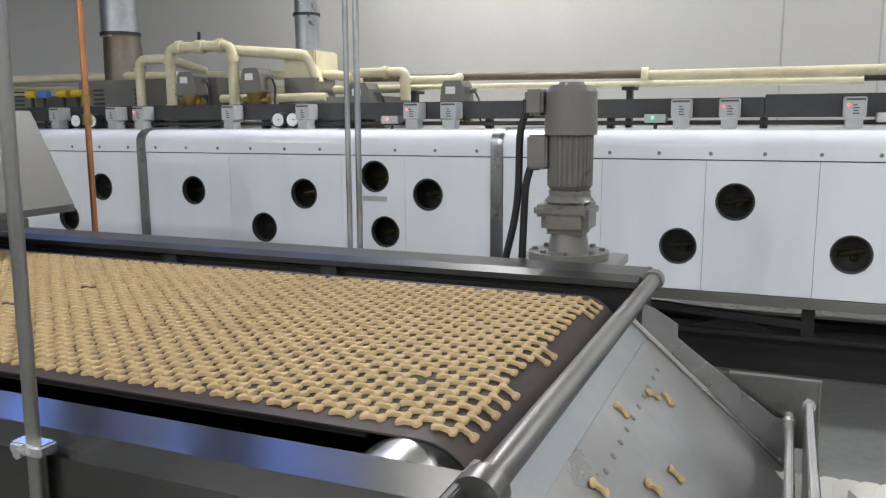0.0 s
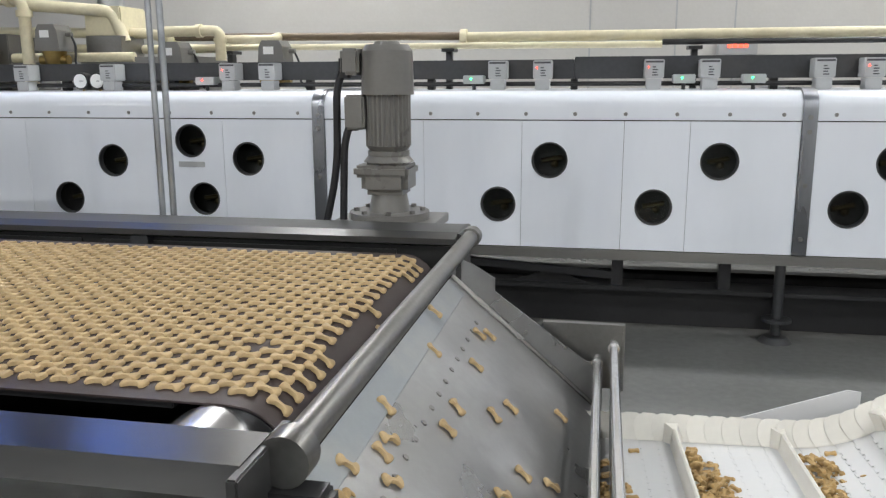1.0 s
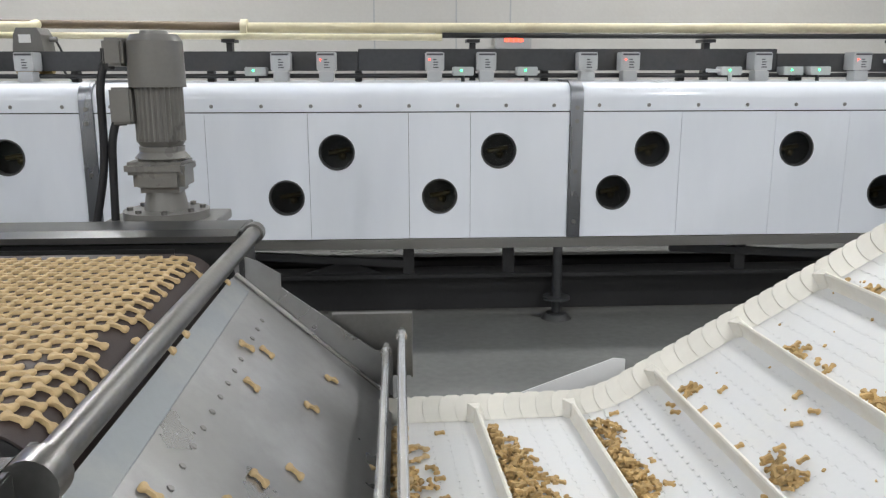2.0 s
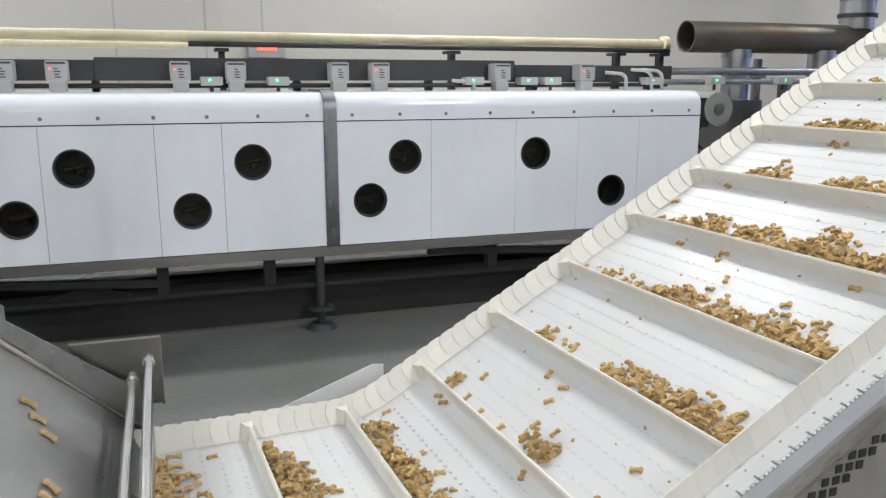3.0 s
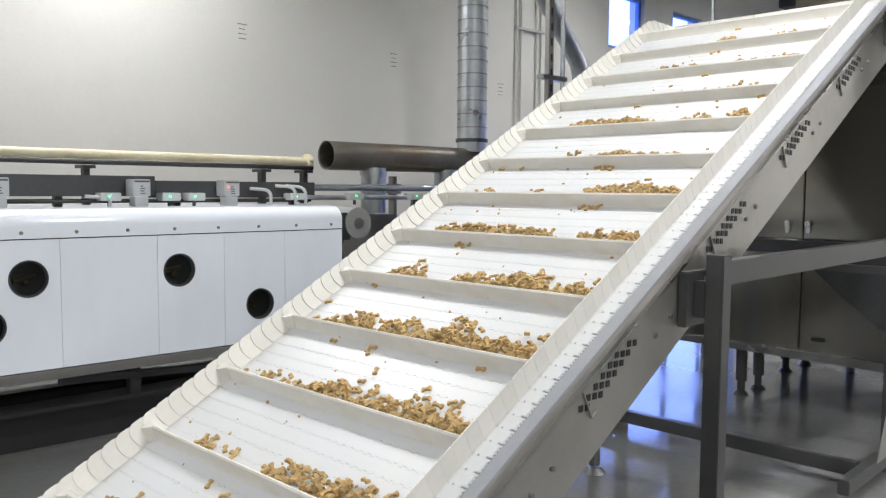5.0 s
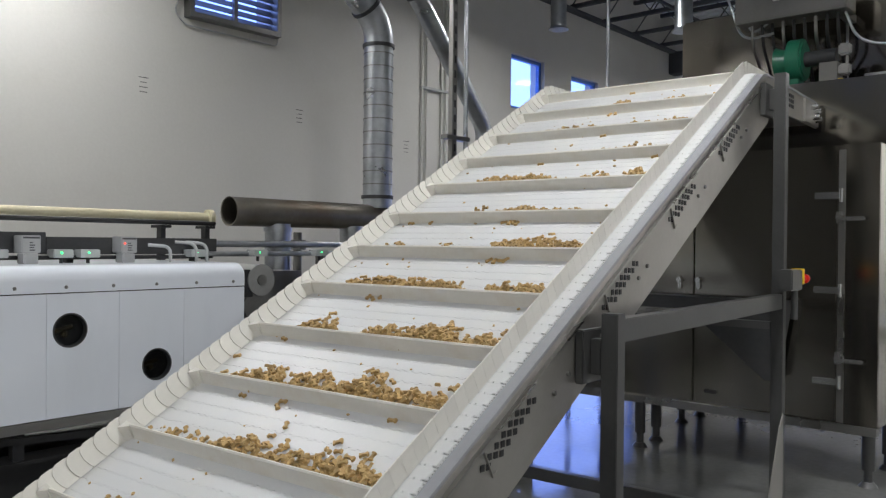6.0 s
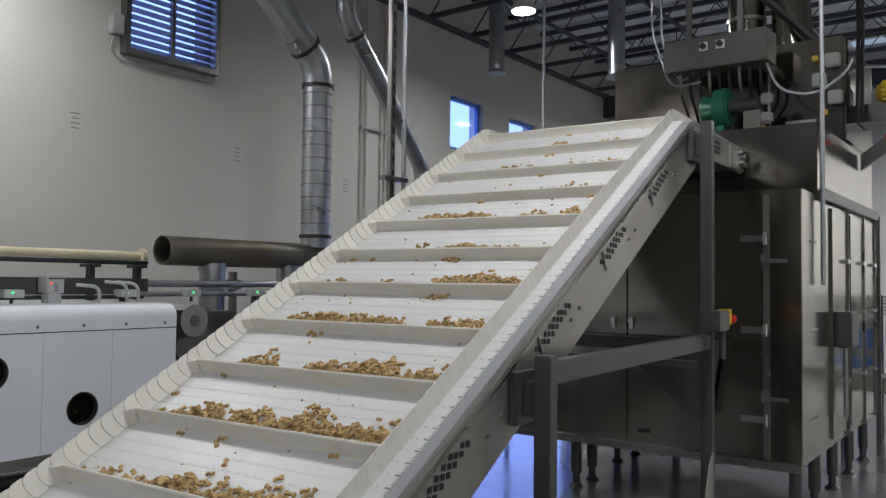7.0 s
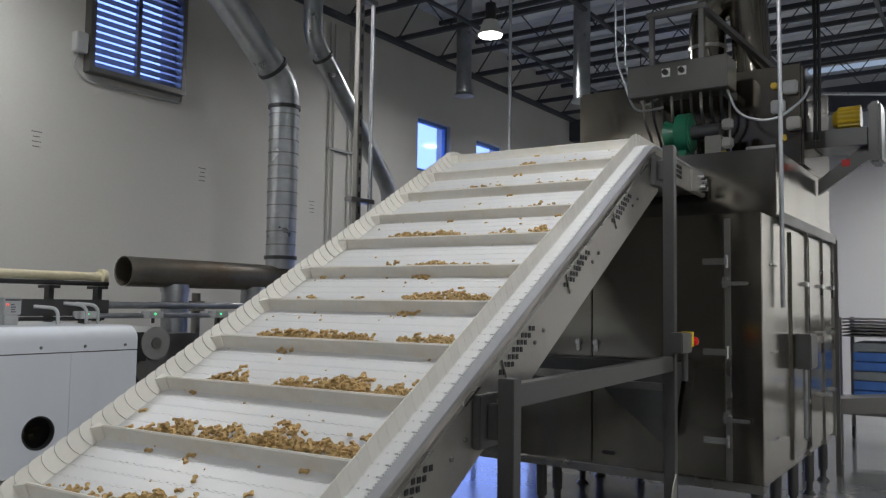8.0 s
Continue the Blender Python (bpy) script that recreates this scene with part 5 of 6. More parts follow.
part("damper", bm, M_INSIDE, d)
tube("downleg", [(4.10, 4.89, 1.56), (4.10, 4.89, 1.05)], 0.098, M_GALV, d, seg=24)
tube("downleg", [(4.86, 4.89, 1.56), (4.86, 4.89, 1.05)], 0.098, M_GALV, d, seg=24)
bm = bmesh.new()
cyl(bm, (4.10, 4.89, 1.50), (4.10, 4.89, 1.53), 0.108, seg=24)
part("clamp_ring", bm, M_GALV, d, smooth=True)
simple("support_box", M_STEEL_DULL, (3.95, 5.3, 4.6, 5.2, 0.0, 1.06), parent=d)
duct("spiral_duct", [(5.16, 4.89, 1.72), (5.16, 4.89, 3.30), (4.30, 4.89, 4.02), (3.0, 4.89, 5.10), (2.4, 4.89, 5.6)], 0.125, M_GALV, "wide galvanised duct with an elbow and clamp rings", bend=0.16,
     bands=[((5.16, 4.89, 1.80), (5.16, 4.89, 1.83)), ((5.16, 4.89, 3.10), (5.16, 4.89, 3.13)), ((5.02, 4.89, 3.42), (4.995, 4.89, 3.44))])
bm = bmesh.new()
for k in range(11):
    z = 1.92 + k * 0.112
    cyl(bm, (5.16, 4.89, z), (5.16, 4.89, z + 0.010), 0.130, seg=28)
tagged(part("lock_seam", bm, M_STEEL_DULL, bpy.data.objects["spiral_duct.002"], smooth=True), kind="stuff")
duct("spiral_duct", [(6.72, 4.95, 2.0), (6.72, 4.95, 2.60), (5.55, 4.95, 3.86), (5.52, 4.95, 5.6)], 0.088, M_GALV, "slim slanted galvanised duct", bend=0.12,
     bands=[((5.70, 4.95, 3.70), (5.68, 4.95, 3.72))])
t = thing("strut_posts", "pair of slotted steel strut posts with a cross clamp", "posts")
slotted = simple("strut_channel", M_STEEL_DULL, (4.435, 4.485, 3.43, 3.47, 0.012, 5.5), parent=t, label="slotted grey strut channel")
for k in range(34):
    simple("slot", M_BLACK, (4.452, 4.468, 3.427, 3.431, 1.55 + k * 0.1, 1.60 + k * 0.1), parent=slotted, bev=0)
tube("post", [(4.60, 3.45, 0.0), (4.60, 3.45, 5.5)], 0.016, M_GALV, t)
simple("clamp", M_STEEL_DULL, (4.37, 4.62, 3.42, 3.48, 2.13, 2.16), parent=t)
simple("clamp", M_STEEL_DULL, (4.37, 4.62, 3.42, 3.48, 3.55, 3.58), parent=t)
simple("foot", M_STEEL_DULL, (4.40, 4.66, 3.38, 3.52, 0.0, 0.012), parent=t)
tagged(tube("hanging_pipe", [(6.50, 3.42, 0.0), (6.50, 3.42, 5.6)], 0.016, M_GALV), "thin pale vertical pipe", "pipe")
t = thing("wall_conduits", "thin painted conduits running up the wall", "conduit")
for x in (7.42, 7.50, 7.78, 7.86):
    tube("conduit", [(x, 6.45, 0.6), (x, 6.45, 4.84)], 0.013, M_WALL, t)
simple("conduit_strap", M_BOXGREY, (7.40, 7.90, 6.425, 6.478, 3.28, 3.31), parent=t)

# louvred wall vent
lv = thing("wall_louvre", "grey framed wall louvre with bluish slats", "louvre")
a, b, c, e = LOUVRE
bm = bmesh.new()
for q in ((a - 0.05, b + 0.05, c - 0.05, c), (a - 0.05, b + 0.05, e, e + 0.05), (a - 0.05, a, c, e), (b, b + 0.05, c, e)):
    box(bm, q[0], q[1], WALL_Y - 0.10, WALL_Y + 0.02, q[2], q[3], bev=0.003)
part("frame", bm, M_STEEL_DULL, lv)
simple("mullion", M_STEEL_DULL, ((a + b) / 2 - 0.02, (a + b) / 2 + 0.02, WALL_Y - 0.07, WALL_Y - 0.02, c, e), parent=lv)
sl = None
for k in range(13):
    z = c + 0.04 + k * (e - c - 0.06) / 12.5
    m = Matrix.Translation(((a + b) / 2, WALL_Y - 0.01, z)) @ Matrix.Rotation(radians(48), 4, "X")
    if sl is None:
        bm = bmesh.new()
        box(bm, -(b - a) / 2, (b - a) / 2, -0.045, 0.045, -0.003, 0.003)
        sl = part("slat", bm, M_STEEL_DULL, lv)
        sl.matrix_local = m
    else:
        share("slat", sl.data, lv, m)
simple("operator_box", M_BOXGREY, (a - 0.17, a - 0.06, WALL_Y - 0.09, WALL_Y, c + 0.10, c + 0.28), parent=lv, bev=0.008)
tube("operator_cable", [(a - 0.12, WALL_Y - 0.03, c + 0.1), (a - 0.16, WALL_Y - 0.02, c - 0.02), (a - 0.05, WALL_Y - 0.02, c - 0.12), (b + 0.06, WALL_Y - 0.02, c - 0.12), (b + 0.07, WALL_Y - 0.02, c + 0.05)], 0.007, M_BOXGREY, lv, bend=0.05)
for x, z in ((3.86, 2.77), (5.58, 2.71), (7.18, 2.55)):
    w = thing("wall_marking", "small stencilled marking on the painted wall", "marking")
    for k, wd in enumerate((0.09, 0.06, 0.08, 0.07)):
        simple("mark_bar", M_PRINT, (x - wd / 2, x + wd / 2, WALL_Y - 0.003, WALL_Y - 0.0005, z + 0.07 - k * 0.042, z + 0.076 - k * 0.042), parent=w, bev=0)
w = thing("wall_clock_display", "grey wall unit with glowing red digits", "display")
simple("case", M_BOXGREY, (0.86, 1.14, WALL_Y - 0.06, WALL_Y, 1.51, 1.635), parent=w, bev=0.006)
for k in range(4):
    simple("digit_bar", M_LED_R, (0.93 + k * 0.038, 0.958 + k * 0.038, WALL_Y - 0.064, WALL_Y - 0.061, 1.565, 1.597), parent=w, bev=0)

# ---- gear motor beside the dough conveyor ----
gm = thing("gear_motor", "grey upright gear motor with black hoses beside the conveyor", "motor")
GX, GY = -0.735, 2.95
simple("mount_shelf", M_GREY, (-0.93, -0.54, 2.785, 3.12, 0.795, 0.829), parent=gm)
simple("mount_post", M_GREY, (-0.80, -0.67, 2.90, 3.02, 0.0, 0.794), parent=gm)
bm = bmesh.new()
cyl(bm, (GX, GY, 0.83), (GX, GY, 0.858), 0.15, seg=36)
part("flange", bm, M_GREY, gm, smooth=True)
fl = None
for k in range(8):
    an = 2 * math.pi * k / 8 + 0.2
    m = Matrix.Translation((GX + 0.125 * math.cos(an), GY + 0.125 * math.sin(an), 0.858))
    if fl is None:
        bm = bmesh.new()
        cyl(bm, (0, 0, 0), (0, 0, 0.012), 0.011, seg=6)
        fl = part("flange_bolt", bm, M_STEEL_DULL, gm)
        fl.matrix_local = m
    else:
        share("flange_bolt", fl.data, gm, m)
bm = bmesh.new()
cyl(bm, (GX, GY, 0.858), (GX, GY, 0.925), 0.078, 0.066, seg=28)
part("neck", bm, M_GREY, gm, smooth=True)
bm = bmesh.new()
box(bm, GX - 0.09, GX + 0.088, GY - 0.085, GY + 0.085, 0.925, 1.045, bev=0.022)
box(bm, GX - 0.115, GX + 0.094, GY - 0.09, GY + 0.09, 0.99, 1.035, bev=0.012)
part("gearbox", bm, M_GREY, gm, "ribbed gearbox casting", smooth=True)
bm = bmesh.new()
cyl(bm, (GX, GY, 1.045), (GX, GY, 1.068), 0.095, 0.075, seg=28)
cyl(bm, (GX, GY, 1.068), (GX, GY, 1.085), 0.078, seg=28)
cyl(bm, (GX, GY, 1.085), (GX, GY, 1.105), 0.07, 0.085, seg=28)
part("adapter", bm, M_GREY, gm, smooth=True)
bm = bmesh.new()
fins = []
for k in range(112):
    an, rad = 2 * math.pi * k / 112, 0.084 if k % 4 < 2 else 0.077
    fins.append((GX + rad * math.cos(an), GY + rad * math.sin(an)))
prism(bm, fins, "z", 1.104, 1.292)
part("finned_stator", bm, M_GREY, gm)
bm = bmesh.new()
cyl(bm, (GX, GY, 1.29), (GX, GY, 1.445), 0.097, 0.094, seg=32)
cyl(bm, (GX, GY, 1.445), (GX, GY, 1.468), 0.094, 0.078, seg=32)
cyl(bm, (GX, GY, 1.468), (GX, GY, 1.480), 0.05, 0.045, seg=24)
part("fan_cowl", bm, M_GREY, gm, "smooth grey fan cowl", smooth=True)
simple("terminal_box", M_GREY, (GX - 0.16, GX - 0.09, GY - 0.07, GY + 0.05, 1.36, 1.455), parent=gm, bev=0.01)
simple("lower_box", M_GREY, (GX - 0.145, GX - 0.07, GY - 0.08, GY + 0.02, 1.165, 1.29), parent=gm, bev=0.008)
for dx, z, x2 in ((-0.15, 1.37, -0.235), (-0.125, 1.18, -0.165)):
    tube("hose", [(GX + dx, GY - 0.04, z + 0.03), (GX + dx - 0.03, GY - 0.05, z - 0.06), (GX + dx - 0.035, GY - 0.05, 1.02), (GX + x2, GY - 0.06, 0.80)], 0.014, M_RUBBER, gm, bend=0.12)
    bm = bmesh.new()
    cyl(bm, (GX + dx, GY - 0.04, z - 0.02), (GX + dx, GY - 0.04, z + 0.05), 0.022, seg=12)
    part("gland", bm, M_RUBBER, gm, smooth=True)

# hood over the belt, poles and pipes
hd = thing("belt_hood", "grey stainless hood over the dough belt", "hood")
bm = bmesh.new()
prism(bm, [(-4.6, 1.395), (-3.04, 1.395), (-2.825, 0.995), (-2.825, 0.965), (-3.08, 0.945), (-4.6, 0.93)], "y", 1.20, 2.58)
part("hood_shell", bm, M_HOOD, hd)
simple("hood_seam", M_RAIL, (-3.14, -3.128, 1.196, 1.2, 0.95, 1.39), parent=hd, bev=0)
simple("hood_base", M_STEEL_DULL, (-4.6, -3.07, 1.23, 2.55, 0.885, 0.929), parent=hd)
simple("hood_cap", M_STEEL_DULL, (-4.6, -3.07, 1.5, 2.5, 1.396, 1.51), parent=hd)
for y in (1.10, 2.56):
    simple("hood_foot", M_STEEL_DULL, (-3.95, -3.85, y - 0.03, y + 0.03, 0.84, 0.93), parent=hd)
pl = thing("guard_pole", "thin grey steel pole clamped to the conveyor rail", "pole")
tube("pole", [(-1.105, 0.882, 0.55), (-1.075, 0.882, 2.6)], 0.0115, M_STEEL_DULL, pl)
simple("pole_clamp", M_CHROME, (-1.135, -1.065, 0.862, 0.899, 0.822, 0.842), parent=pl, bev=0.004)
bm = bmesh.new()
cyl(bm, (-1.10, 0.868, 0.832), (-1.10, 0.848, 0.832), 0.010, seg=6)
part("clamp_bolt", bm, M_CHROME, pl)
for x, r in ((-1.613, 0.0115), (-1.567, 0.0125)):
    tagged(tube("drop_pipe", [(x, 2.84, 0.62), (x + 0.008, 2.84, 5.6)], r, M_GALV), "thin galvanised conduit dropping behind the rail", "conduit", "drop conduits")
    tagged(simple("conduit_clip", M_GALV, (x - 0.02, x + 0.02, 2.78, 2.86, 0.70, 0.72)), "small conduit clip on the rail", "clip")
c = thing("copper_line", "copper gas line with brass fittings", "pipe")
tube("pipe", [(-2.99, 2.84, 0.6), (-2.95, 2.84, 5.6)], 0.014, M_COPPER, c)
for z in (1.33, 1.42):
    bm = bmesh.new()
    cyl(bm, (-2.985, 2.84, z), (-2.983, 2.84, z + 0.05), 0.022, seg=8)
    part("fitting", bm, M_BRASS, c)
# lever and small drive box at the near corner of the dough conveyor
lv2 = thing("belt_tensioner", "black lever and housing at the conveyor corner", "tensioner")
simple("housing", M_BLACK, (DX - 0.02, DX + 0.10, 0.975, 1.045, 0.60, 0.775), parent=lv2, bev=0.012)
tube("lever", [(DX + 0.06, 0.985, 0.74), (DX + 0.13, 0.97, 0.71), (DX + 0.24, 0.97, 0.60)], 0.014, M_RUBBER, lv2, bend=0.04)
for dz in (0.02, 0.09):
    bm = bmesh.new()
    cyl(bm, (DX + 0.02, 0.962, 0.64 + dz), (DX + 0.02, 0.977, 0.64 + dz), 0.012, seg=8)
    part("bolt", bm, M_CHROME, lv2)

# ---- top of the dryer ----
tp = thing("dryer_exhaust_box", "dull stainless exhaust box on top of the dryer", "exhaust box")
simple("case", M_DIM_STAINLESS, (6.76, 7.9, 1.02, 2.86, 2.512, 3.31), parent=tp, bev=0.02)
simple("seam", M_STEEL, (6.752, 6.762, 1.55, 1.57, 2.53, 3.29), parent=tp)
simple("label_plate", M_BOXGREY, (6.750, 6.760, 1.22, 1.44, 2.60, 2.70), parent=tp, label="pale framed notice plate")
el = thing("exhaust_elbow", "polished stainless exhaust elbow", "duct")
tube("elbow", [(7.1, 1.83, 3.31), (7.1, 1.83, 3.99), (7.1, 1.50, 4.10), (7.1, 1.46, 3.33)], 0.15, M_DIM_STAINLESS, el, bend=0.2, seg=28)
bm = bmesh.new()
cyl(bm, (7.1, 1.83, 3.62), (7.1, 1.83, 3.65), 0.162, seg=28)
part("clamp_ring", bm, M_STEEL, el, smooth=True)
cb = thing("control_enclosure", "long stainless control enclosure with two black knobs", "control box")
simple("case", M_HOOD, (6.25, 6.50, 1.44, 2.21, 3.075, 3.315), parent=cb, bev=0.006)
for y in (1.90, 1.775):
    bm = bmesh.new()
    box(bm, 6.244, 6.250, y - 0.032, y + 0.032, 3.205, 3.27)
    k = part("knob_plate", bm, M_GAUGE, cb, "white knob plate")
    bm = bmesh.new()
    cyl(bm, (6.215, y, 3.237), (6.244, y, 3.237), 0.022, seg=14)
    part("knob", bm, M_BLACK, k, smooth=True)
simple("bracket", M_STEEL_DULL, (6.50, 6.76, 1.5, 1.56, 3.08, 3.14), parent=cb)
simple("bracket", M_STEEL_DULL, (6.50, 6.76, 2.1, 2.16, 3.08, 3.14), parent=cb)
for k in range(9):
    y = 2.12 - k * 0.075
    tube("cable", [(6.36, y, 3.08), (6.38, y, 2.92), (6.6, y + 0.02, 2.80 - 0.02 * (k % 3)), (6.74, y + 0.03, 2.56)], 0.012, M_RUBBER if k % 3 else M_STEEL_DULL, cb, bend=0.08, seg=8)
tube("flexible_conduit", [(6.38, 1.48, 3.09), (6.38, 1.40, 2.86), (6.42, 1.15, 2.80), (6.45, 0.96, 2.95), (6.5, 0.93, 3.05)], 0.010, M_GALV, cb, bend=0.12, seg=8)
tube("flexible_conduit", [(6.38, 2.30, 5.2), (6.38, 2.28, 3.35), (6.38, 2.12, 3.02), (6.36, 2.0, 3.08)], 0.010, M_GALV, cb, bend=0.12, seg=8)
tube("flexible_conduit", [(6.38, 2.38, 5.2), (6.38, 2.36, 3.45), (6.38, 2.2, 2.98), (6.36, 1.96, 3.0)], 0.010, M_GALV, cb, bend=0.12, seg=8)
bl = thing("green_burner", "green burner blower with a grey motor on the dryer", "burner")
bm = bmesh.new()
cyl(bm, (6.35, 1.93, 2.77), (6.35, 1.83, 2.77), 0.11, 0.075, seg=24)
part("intake", bm, M_GREEN, bl, smooth=True)
bm = bmesh.new()
cyl(bm, (6.35, 1.83, 2.77), (6.35, 1.74, 2.77), 0.15, seg=32)
cyl(bm, (6.35, 1.845, 2.77), (6.35, 1.73, 2.77), 0.12, seg=32)
part("volute", bm, M_GREEN, bl, smooth=True)
bm = bmesh.new()
cyl(bm, (6.35, 1.73, 2.77), (6.35, 1.52, 2.77), 0.055, seg=20)
part("drive", bm, M_DARK, bl, smooth=True)
simple("foot", M_GREY, (6.28, 6.42, 1.50, 1.62, 2.513, 2.72), parent=bl)
simple("foot", M_GREEN, (6.28, 6.42, 1.76, 1.82, 2.513, 2.63), parent=bl)
for y, z, mat in ((1.46, 2.80, M_STEEL_DULL), (1.46, 2.66, M_STEEL_DULL), (1.50, 2.56, M_YELLOW)):
    simple("fitting", mat, (6.29, 6.35, y - 0.04, y + 0.04, z - 0.04, z + 0.04), parent=bl, bev=0.012)
pf2 = thing("steel_support", "thin steel angle frame over the dryer top", "frame")
for y in (2.10, 1.70):
    simple("upright", M_STEEL_DULL, (6.48, 6.52, y - 0.02, y + 0.02, 3.316, 3.82), parent=pf2)
simple("top_rail", M_STEEL_DULL, (6.47, 6.53, 1.66, 2.14, 3.78, 3.82), parent=pf2)
tube("brace", [(6.5, 1.70, 3.80), (7.0, 1.25, 3.32)], 0.03, M_STEEL_DULL, pf2, seg=4)
tagged(tube("riser_pipe", [(5.80, 0.985, 1.45), (5.80, 0.985, 5.6)], 0.014, M_GALV), "pale galvanised pipe rising along the dryer corner", "pipe")
sb = thing("side_control_box", "grey box with a red stop button on the dryer side", "control box")
simple("case", M_STAND, (6.24, 6.48, 0.90, 1.004, 1.03, 1.27), parent=sb, bev=0.008)
bm = bmesh.new()
cyl(bm, (6.48, 0.95, 1.15), (6.54, 0.95, 1.15), 0.03, seg=16)
part("push_button", bm, M_RED, sb, "red button", smooth=True)
tube("cable_pipe", [(6.35, 0.96, 0.55), (6.35, 0.96, 1.03)], 0.014, M_GALV, sb)
ar = thing("side_conveyor_drive", "dark steel drive arm with a yellow motor", "drive")
simple("arm", M_STAND, (7.2, 7.6, 0.645, 1.015, 2.72, 2.86), parent=ar)
bm = bmesh.new()
prism(bm, [(1.015, 2.48), (0.70, 2.72), (0.64, 2.72), (0.64, 2.62), (1.015, 2.36)], "x", 7.30, 7.36)
part("gusset", bm, M_STAND, ar)
bm = bmesh.new()
fins = []
for k in range(64):
    an, rad = 2 * math.pi * k / 64, 0.098 if k % 4 < 2 else 0.088
    fins.append((7.35 + rad * math.cos(an), 2.965 + rad * math.sin(an)))
prism(bm, fins, "y", 0.70, 0.86)
part("yellow_motor", bm, M_YELLOW, ar, "finned yellow motor")
bm = bmesh.new()
cyl(bm, (7.35, 0.86, 2.965), (7.35, 0.90, 2.965), 0.08, 0.06, seg=20)
part("motor_bell", bm, M_YELLOW, ar, smooth=True)
simple("chain_guard", M_STAND, (7.22, 7.5, 0.55, 0.64, 2.58, 3.06), parent=ar, bev=0.02)

bm = bmesh.new()
box(bm, 7.294, 7.299, 0.78, 0.84, 2.575, 2.63)
part("warning_plate", bm, M_RED, ar, "small red warning plate")
bm = bmesh.new()
pipe(bm, [(7.60, 1.04, 3.26), (15.62, -2.8, 4.50)], 0.014, seg=8)
tagged(part("sprinkler_pipe", bm, M_GALV, smooth=True), "thin pale pipe from the exhaust box to the end wall", "pipe")
for y in (0.985, 0.955):
    bm = bmesh.new()
    pipe(bm, [(7.02, y, 2.75), (7.02, y - 0.01, 3.4), (7.0, y, 5.6)], 0.014, seg=8)
    tagged(part("power_cable", bm, M_RUBBER, smooth=True), "black power cable dropping from the roof", "cable", "power cables")
t = thing("limit_switch_cluster", "grey switches and yellow caps on the exhaust box", "switches")
for y, z, c in ((1.10, 3.12, M_BOXGREY), (1.19, 2.98, M_BOXGREY), (1.08, 2.84, M_STEEL_DULL)):
    simple("switch_body", c, (6.69, 6.758, y - 0.05, y + 0.05, z - 0.05, z + 0.05), parent=t, bev=0.01)
for y, z in ((1.22, 3.15), (1.16, 2.74)):
    simple("cap", M_YELLOW, (6.71, 6.758, y - 0.022, y + 0.022, z - 0.022, z + 0.022), parent=t, bev=0.006)

# ---- behind the dryer ----
ct = thing("tray_rack", "wheeled rack stacked with trays and blue crates", "rack")
for x in (9.6, 10.5):
    for y in (0.20, 1.22):
        simple("upright", M_STEEL_DULL, (x - 0.02, x + 0.02, y - 0.02, y + 0.02, 0.14, 1.36), parent=ct)
        bm = bmesh.new()
        cyl(bm, (x, y - 0.015, 0.065), (x, y + 0.015, 0.065), 0.065, seg=16)
        part("wheel", bm, M_BLACK, ct, smooth=True)
        simple("fork", M_STEEL_DULL, (x - 0.015, x + 0.015, y - 0.02, y + 0.02, 0.13, 0.15), parent=ct)
for k in range(6):
    simple("tray", M_STEEL_DULL, (9.6, 10.5, 0.22, 1.20, 1.16 + k * 0.035, 1.175 + k * 0.035), parent=ct)
for k in range(7):
    simple("crate", M_BLUE if k % 3 else M_PAPER, (9.62, 10.45, 0.26, 1.10, 0.42 + k * 0.098, 0.51 + k * 0.098), parent=ct, bev=0.01)
simple("deck", M_STEEL_DULL, (9.58, 10.52, 0.2, 1.22, 0.36, 0.40), parent=ct)
oc = thing("outfeed_conveyor", "pale outfeed conveyor leaving the dryer", "conveyor")
bm = bmesh.new()
prism(bm, [(1.30, 0.60), (-1.2, 0.86), (-1.2, 0.72), (1.30, 0.46)], "x", 8.5, 8.9)
part("bed", bm, M_FRAME, oc)
for y in (1.1, -0.9):
    simple("leg", M_STEEL_DULL, (8.66, 8.72, y - 0.03, y + 0.03, 0.0, 0.55 if y > 0 else 0.76), parent=oc)
for x, y in ((8.1, 1.02), (8.1, 1.3)):
    tagged(simple("dryer_post", M_STEEL_DULL, (x - 0.02, x + 0.02, y - 0.02, y + 0.02, 0.0, 2.05)), "steel upright at the dryer end", "post")
for x, y, z0 in ((9.0, 5.55, 4.2), (9.0, 3.87, 3.9)):
    v = thing("roof_vent_pipe", "short galvanised vent hanging from the roof", "vent pipe")
    tube("pipe", [(x, y, z0), (x, y, 5.6)], 0.10, M_GALV, v, seg=20)
    bm = bmesh.new()
    cyl(bm, (x, y, z0 - 0.04), (x, y, z0), 0.13, 0.10, seg=20)
    part("cowl", bm, M_GALV, v, smooth=True)

# pale elbow conduits at the oven end and the pipes that run on past it
for x, h in ((2.95, 0.10), (3.14, 0.12), (3.22, 0.12), (1.90, 0.05)):
    tagged(tube("elbow_conduit", [(x + 0.09, 4.62, Z_TOP - 0.002), (x + 0.09, 4.62, Z_TOP + h), (x - 0.02, 4.70, Z_TOP + h + 0.01)], 0.011, M_BOXGREY, bend=0.06), "pale bent conduit at the oven top", "conduit", "bent conduits")
t = thing("level_pipes", "two grey level pipes running on past the oven", "pipes")
tube("pipe", [(3.452, 4.76, 1.405), (5.0, 4.76, 1.405)], 0.024, M_GALV, t)
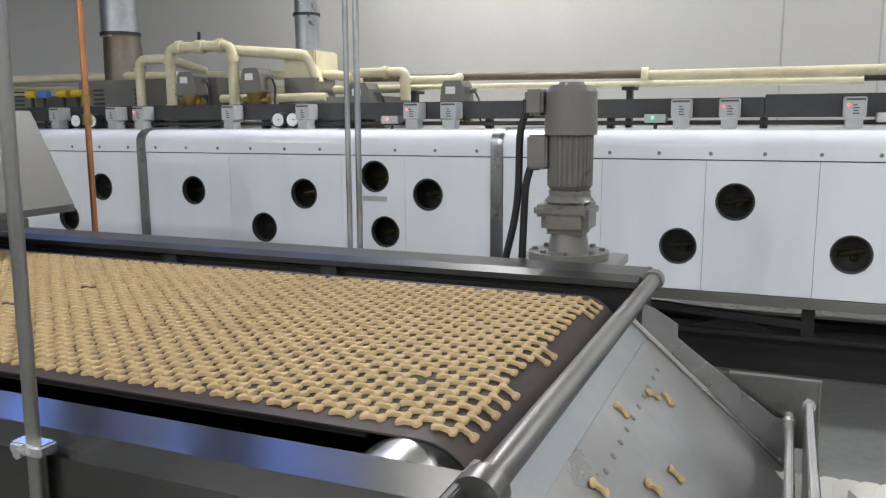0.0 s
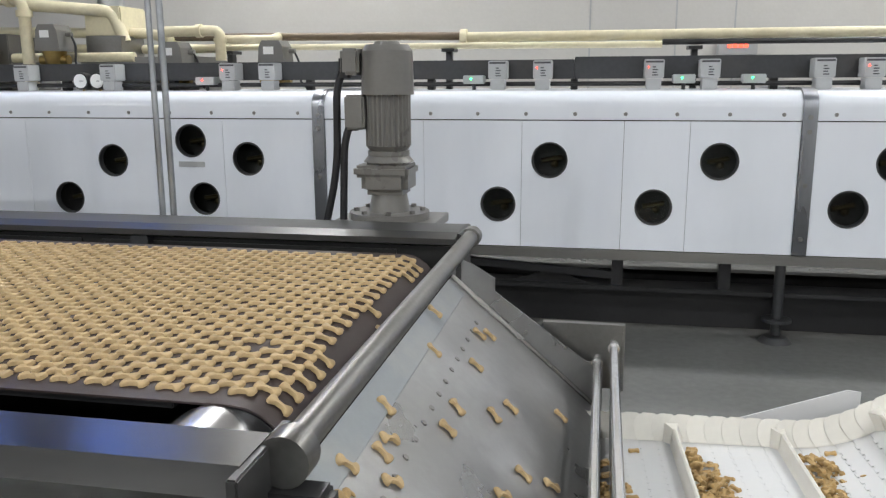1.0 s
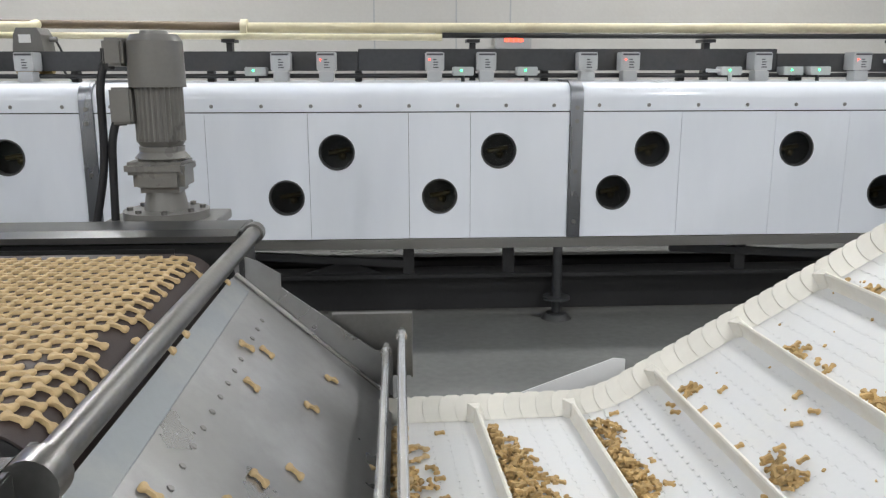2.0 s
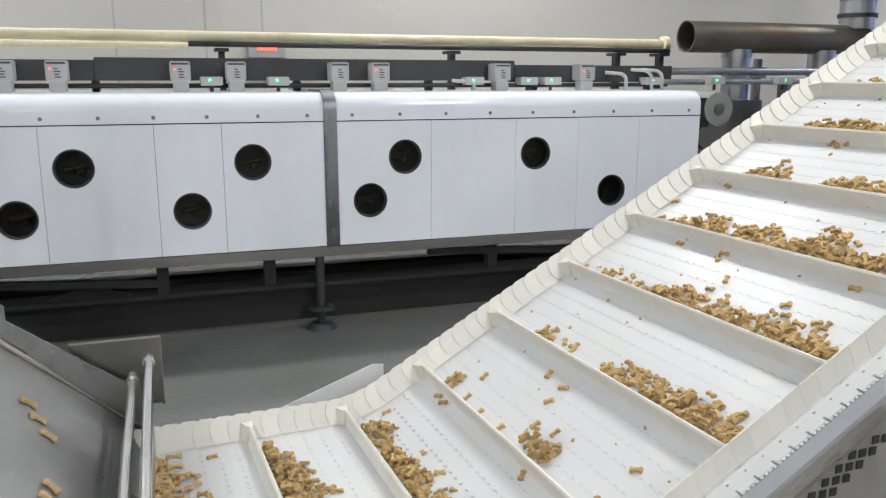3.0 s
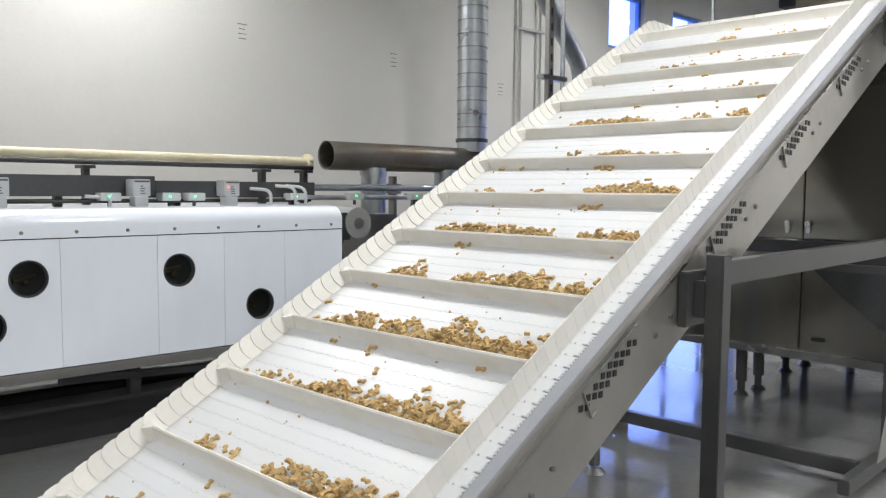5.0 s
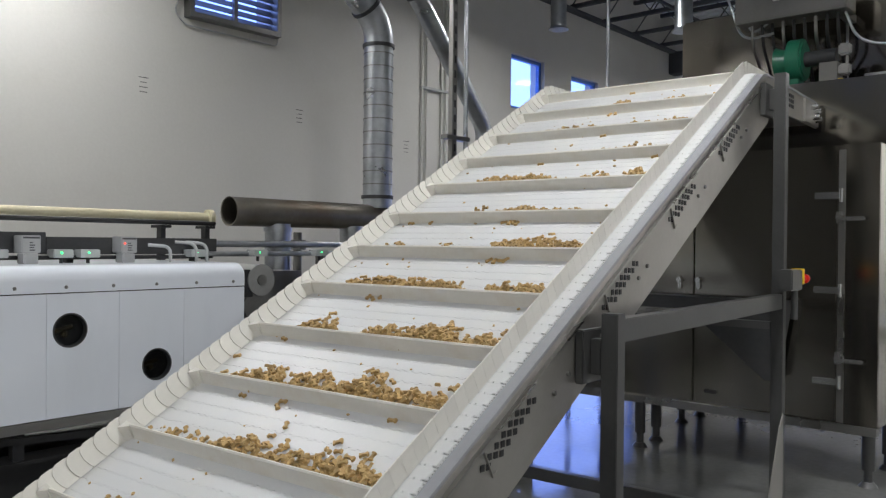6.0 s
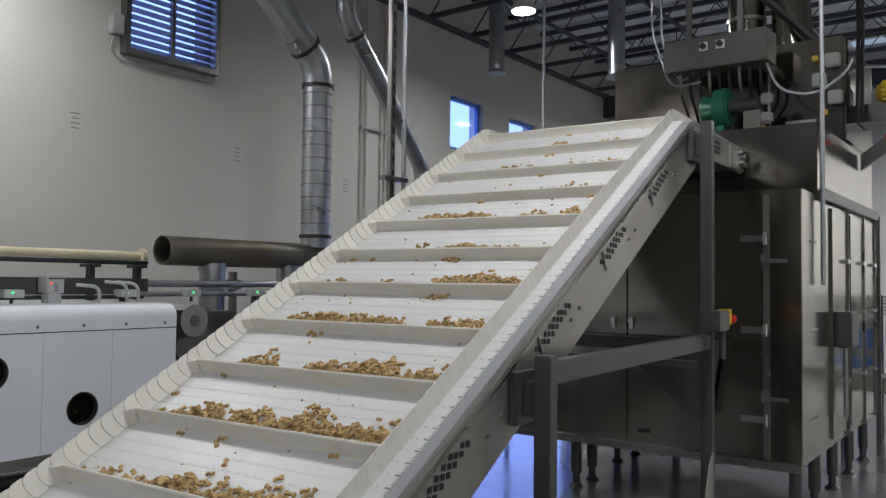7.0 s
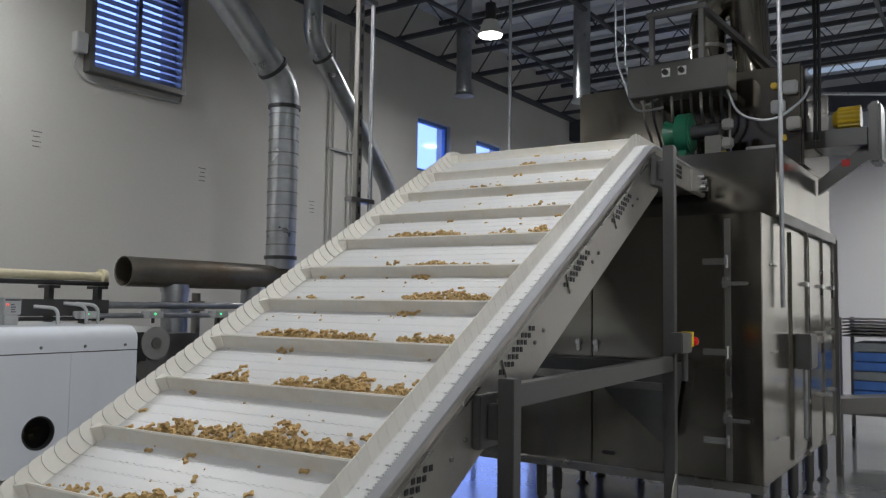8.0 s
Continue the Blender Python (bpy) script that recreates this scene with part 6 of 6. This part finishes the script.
tube("pipe", [(3.3, 4.70, 1.335), (5.0, 4.70, 1.335)], 0.018, M_GALV, t)
for x in (4.4, 4.95):
    simple("pipe_stand", M_STEEL_DULL, (x - 0.02, x + 0.02, 4.68, 4.78, 1.06, 1.318), parent=t)
for x in (3.75, 4.32):
    junction(x)
v = thing("shutoff_valve", "grey shut-off valve behind the flue", "valve")
bm = bmesh.new()
cyl(bm, (4.42, 5.05, 1.06), (4.42, 5.05, 1.50), 0.035, seg=14)
cyl(bm, (4.42, 5.05, 1.36), (4.42, 5.05, 1.44), 0.07, seg=16)
part("body", bm, M_GREY, v, smooth=True)


def slide(t, y, x0, twist):
    """A dough piece t seconds after it leaves the nose: a short fall, then a slide down the chute to the lower belt."""
    r = Matrix.Rotation(radians(twist * 14), 4, "Z")
    if t <= 0:
        return nose_pose(x0, y) @ Matrix.Rotation(radians(twist), 4, "Z")
    p = nose_pose(x0, y).translation
    k = min(t / 0.16, 1.0)
    land = Vector((-0.385, y, 0.70 - 0.88 * 0.045 + 0.004))
    tilt = Matrix.Rotation(math.atan(0.88), 4, "Y")
    if k < 1.0:
        q = p.lerp(land, k)
        q.z = p.z + (land.z - p.z) * k * k
        return Matrix.Translation(q) @ tilt @ r
    d = 0.55 * (t - 0.16) + 0.9 * (t - 0.16) ** 2
    d = min(d, 0.62)
    q = land + d * Vector((0.7507, 0, -0.6607))
    if d >= 0.62:
        q.z = IZ0 + 0.006 + 0.011 * (twist % 1)
        return Matrix.Translation((q.x + 0.0475 * max(0.0, t - 0.75), y, q.z)) @ r
    return Matrix.Translation(q) @ tilt @ r


def motions():
    whole = (0, 1, 2, 3, 4, 5, 6, 7, 8)
    for mover in MOVERS:
        o, s = mover[0], mover[1]
        own = mover[2] if len(mover) > 2 else Matrix()
        base = Matrix() if o.parent else INC
        walk(o, [(t, base @ on_belt(s + SPEED * t) @ own) for t in whole])
    run = Vector((math.cos(SLOPE), 0, math.sin(SLOPE))) * SPEED
    walk(crumbs, [(t, INC @ Matrix.Translation(run * t)) for t in whole])
    walk(dough_field, [(t, Matrix.Translation((DOUGH_V * t, 0, 0))) for t in whole])
    pick = random.Random(11)
    for o, x, y, tw in DOUGH_OBS:
        if x is None:
            # already sliding at the start: tw holds how long
            t0, x, tw = -tw - 0.2, NOSE_X + 0.09, pick.gauss(0, 2)
        else:
            drop = belt_end(y) + 0.004 + 0.02 * pick.random()
            t0 = max((drop - x) / DOUGH_V, 0.02)
        times = sorted({0.0, 8.0, *[round(max(0, min(8, t0 + d)), 3) for d in (-2, -1, -0.4, -0.12, 0, 0.05, 0.1, 0.16, 0.26, 0.36, 0.46, 0.56, 0.66, 0.76, 0.9, 2.0, 4.0)], *[float(t) for t in whole if t < t0]})
        rows = []
        for t in times:
            if t <= t0:
                m = nose_pose(min(x + DOUGH_V * t, x + DOUGH_V * max(t0, 0)), y) @ Matrix.Rotation(radians(tw), 4, "Z")
            else:
                m = slide(t - t0, y, x + DOUGH_V * max(t0, 0), tw)
            if not rows or frame(t) > frame(rows[-1][0]):
                rows.append((t, m))
        walk(o, rows)


motions()
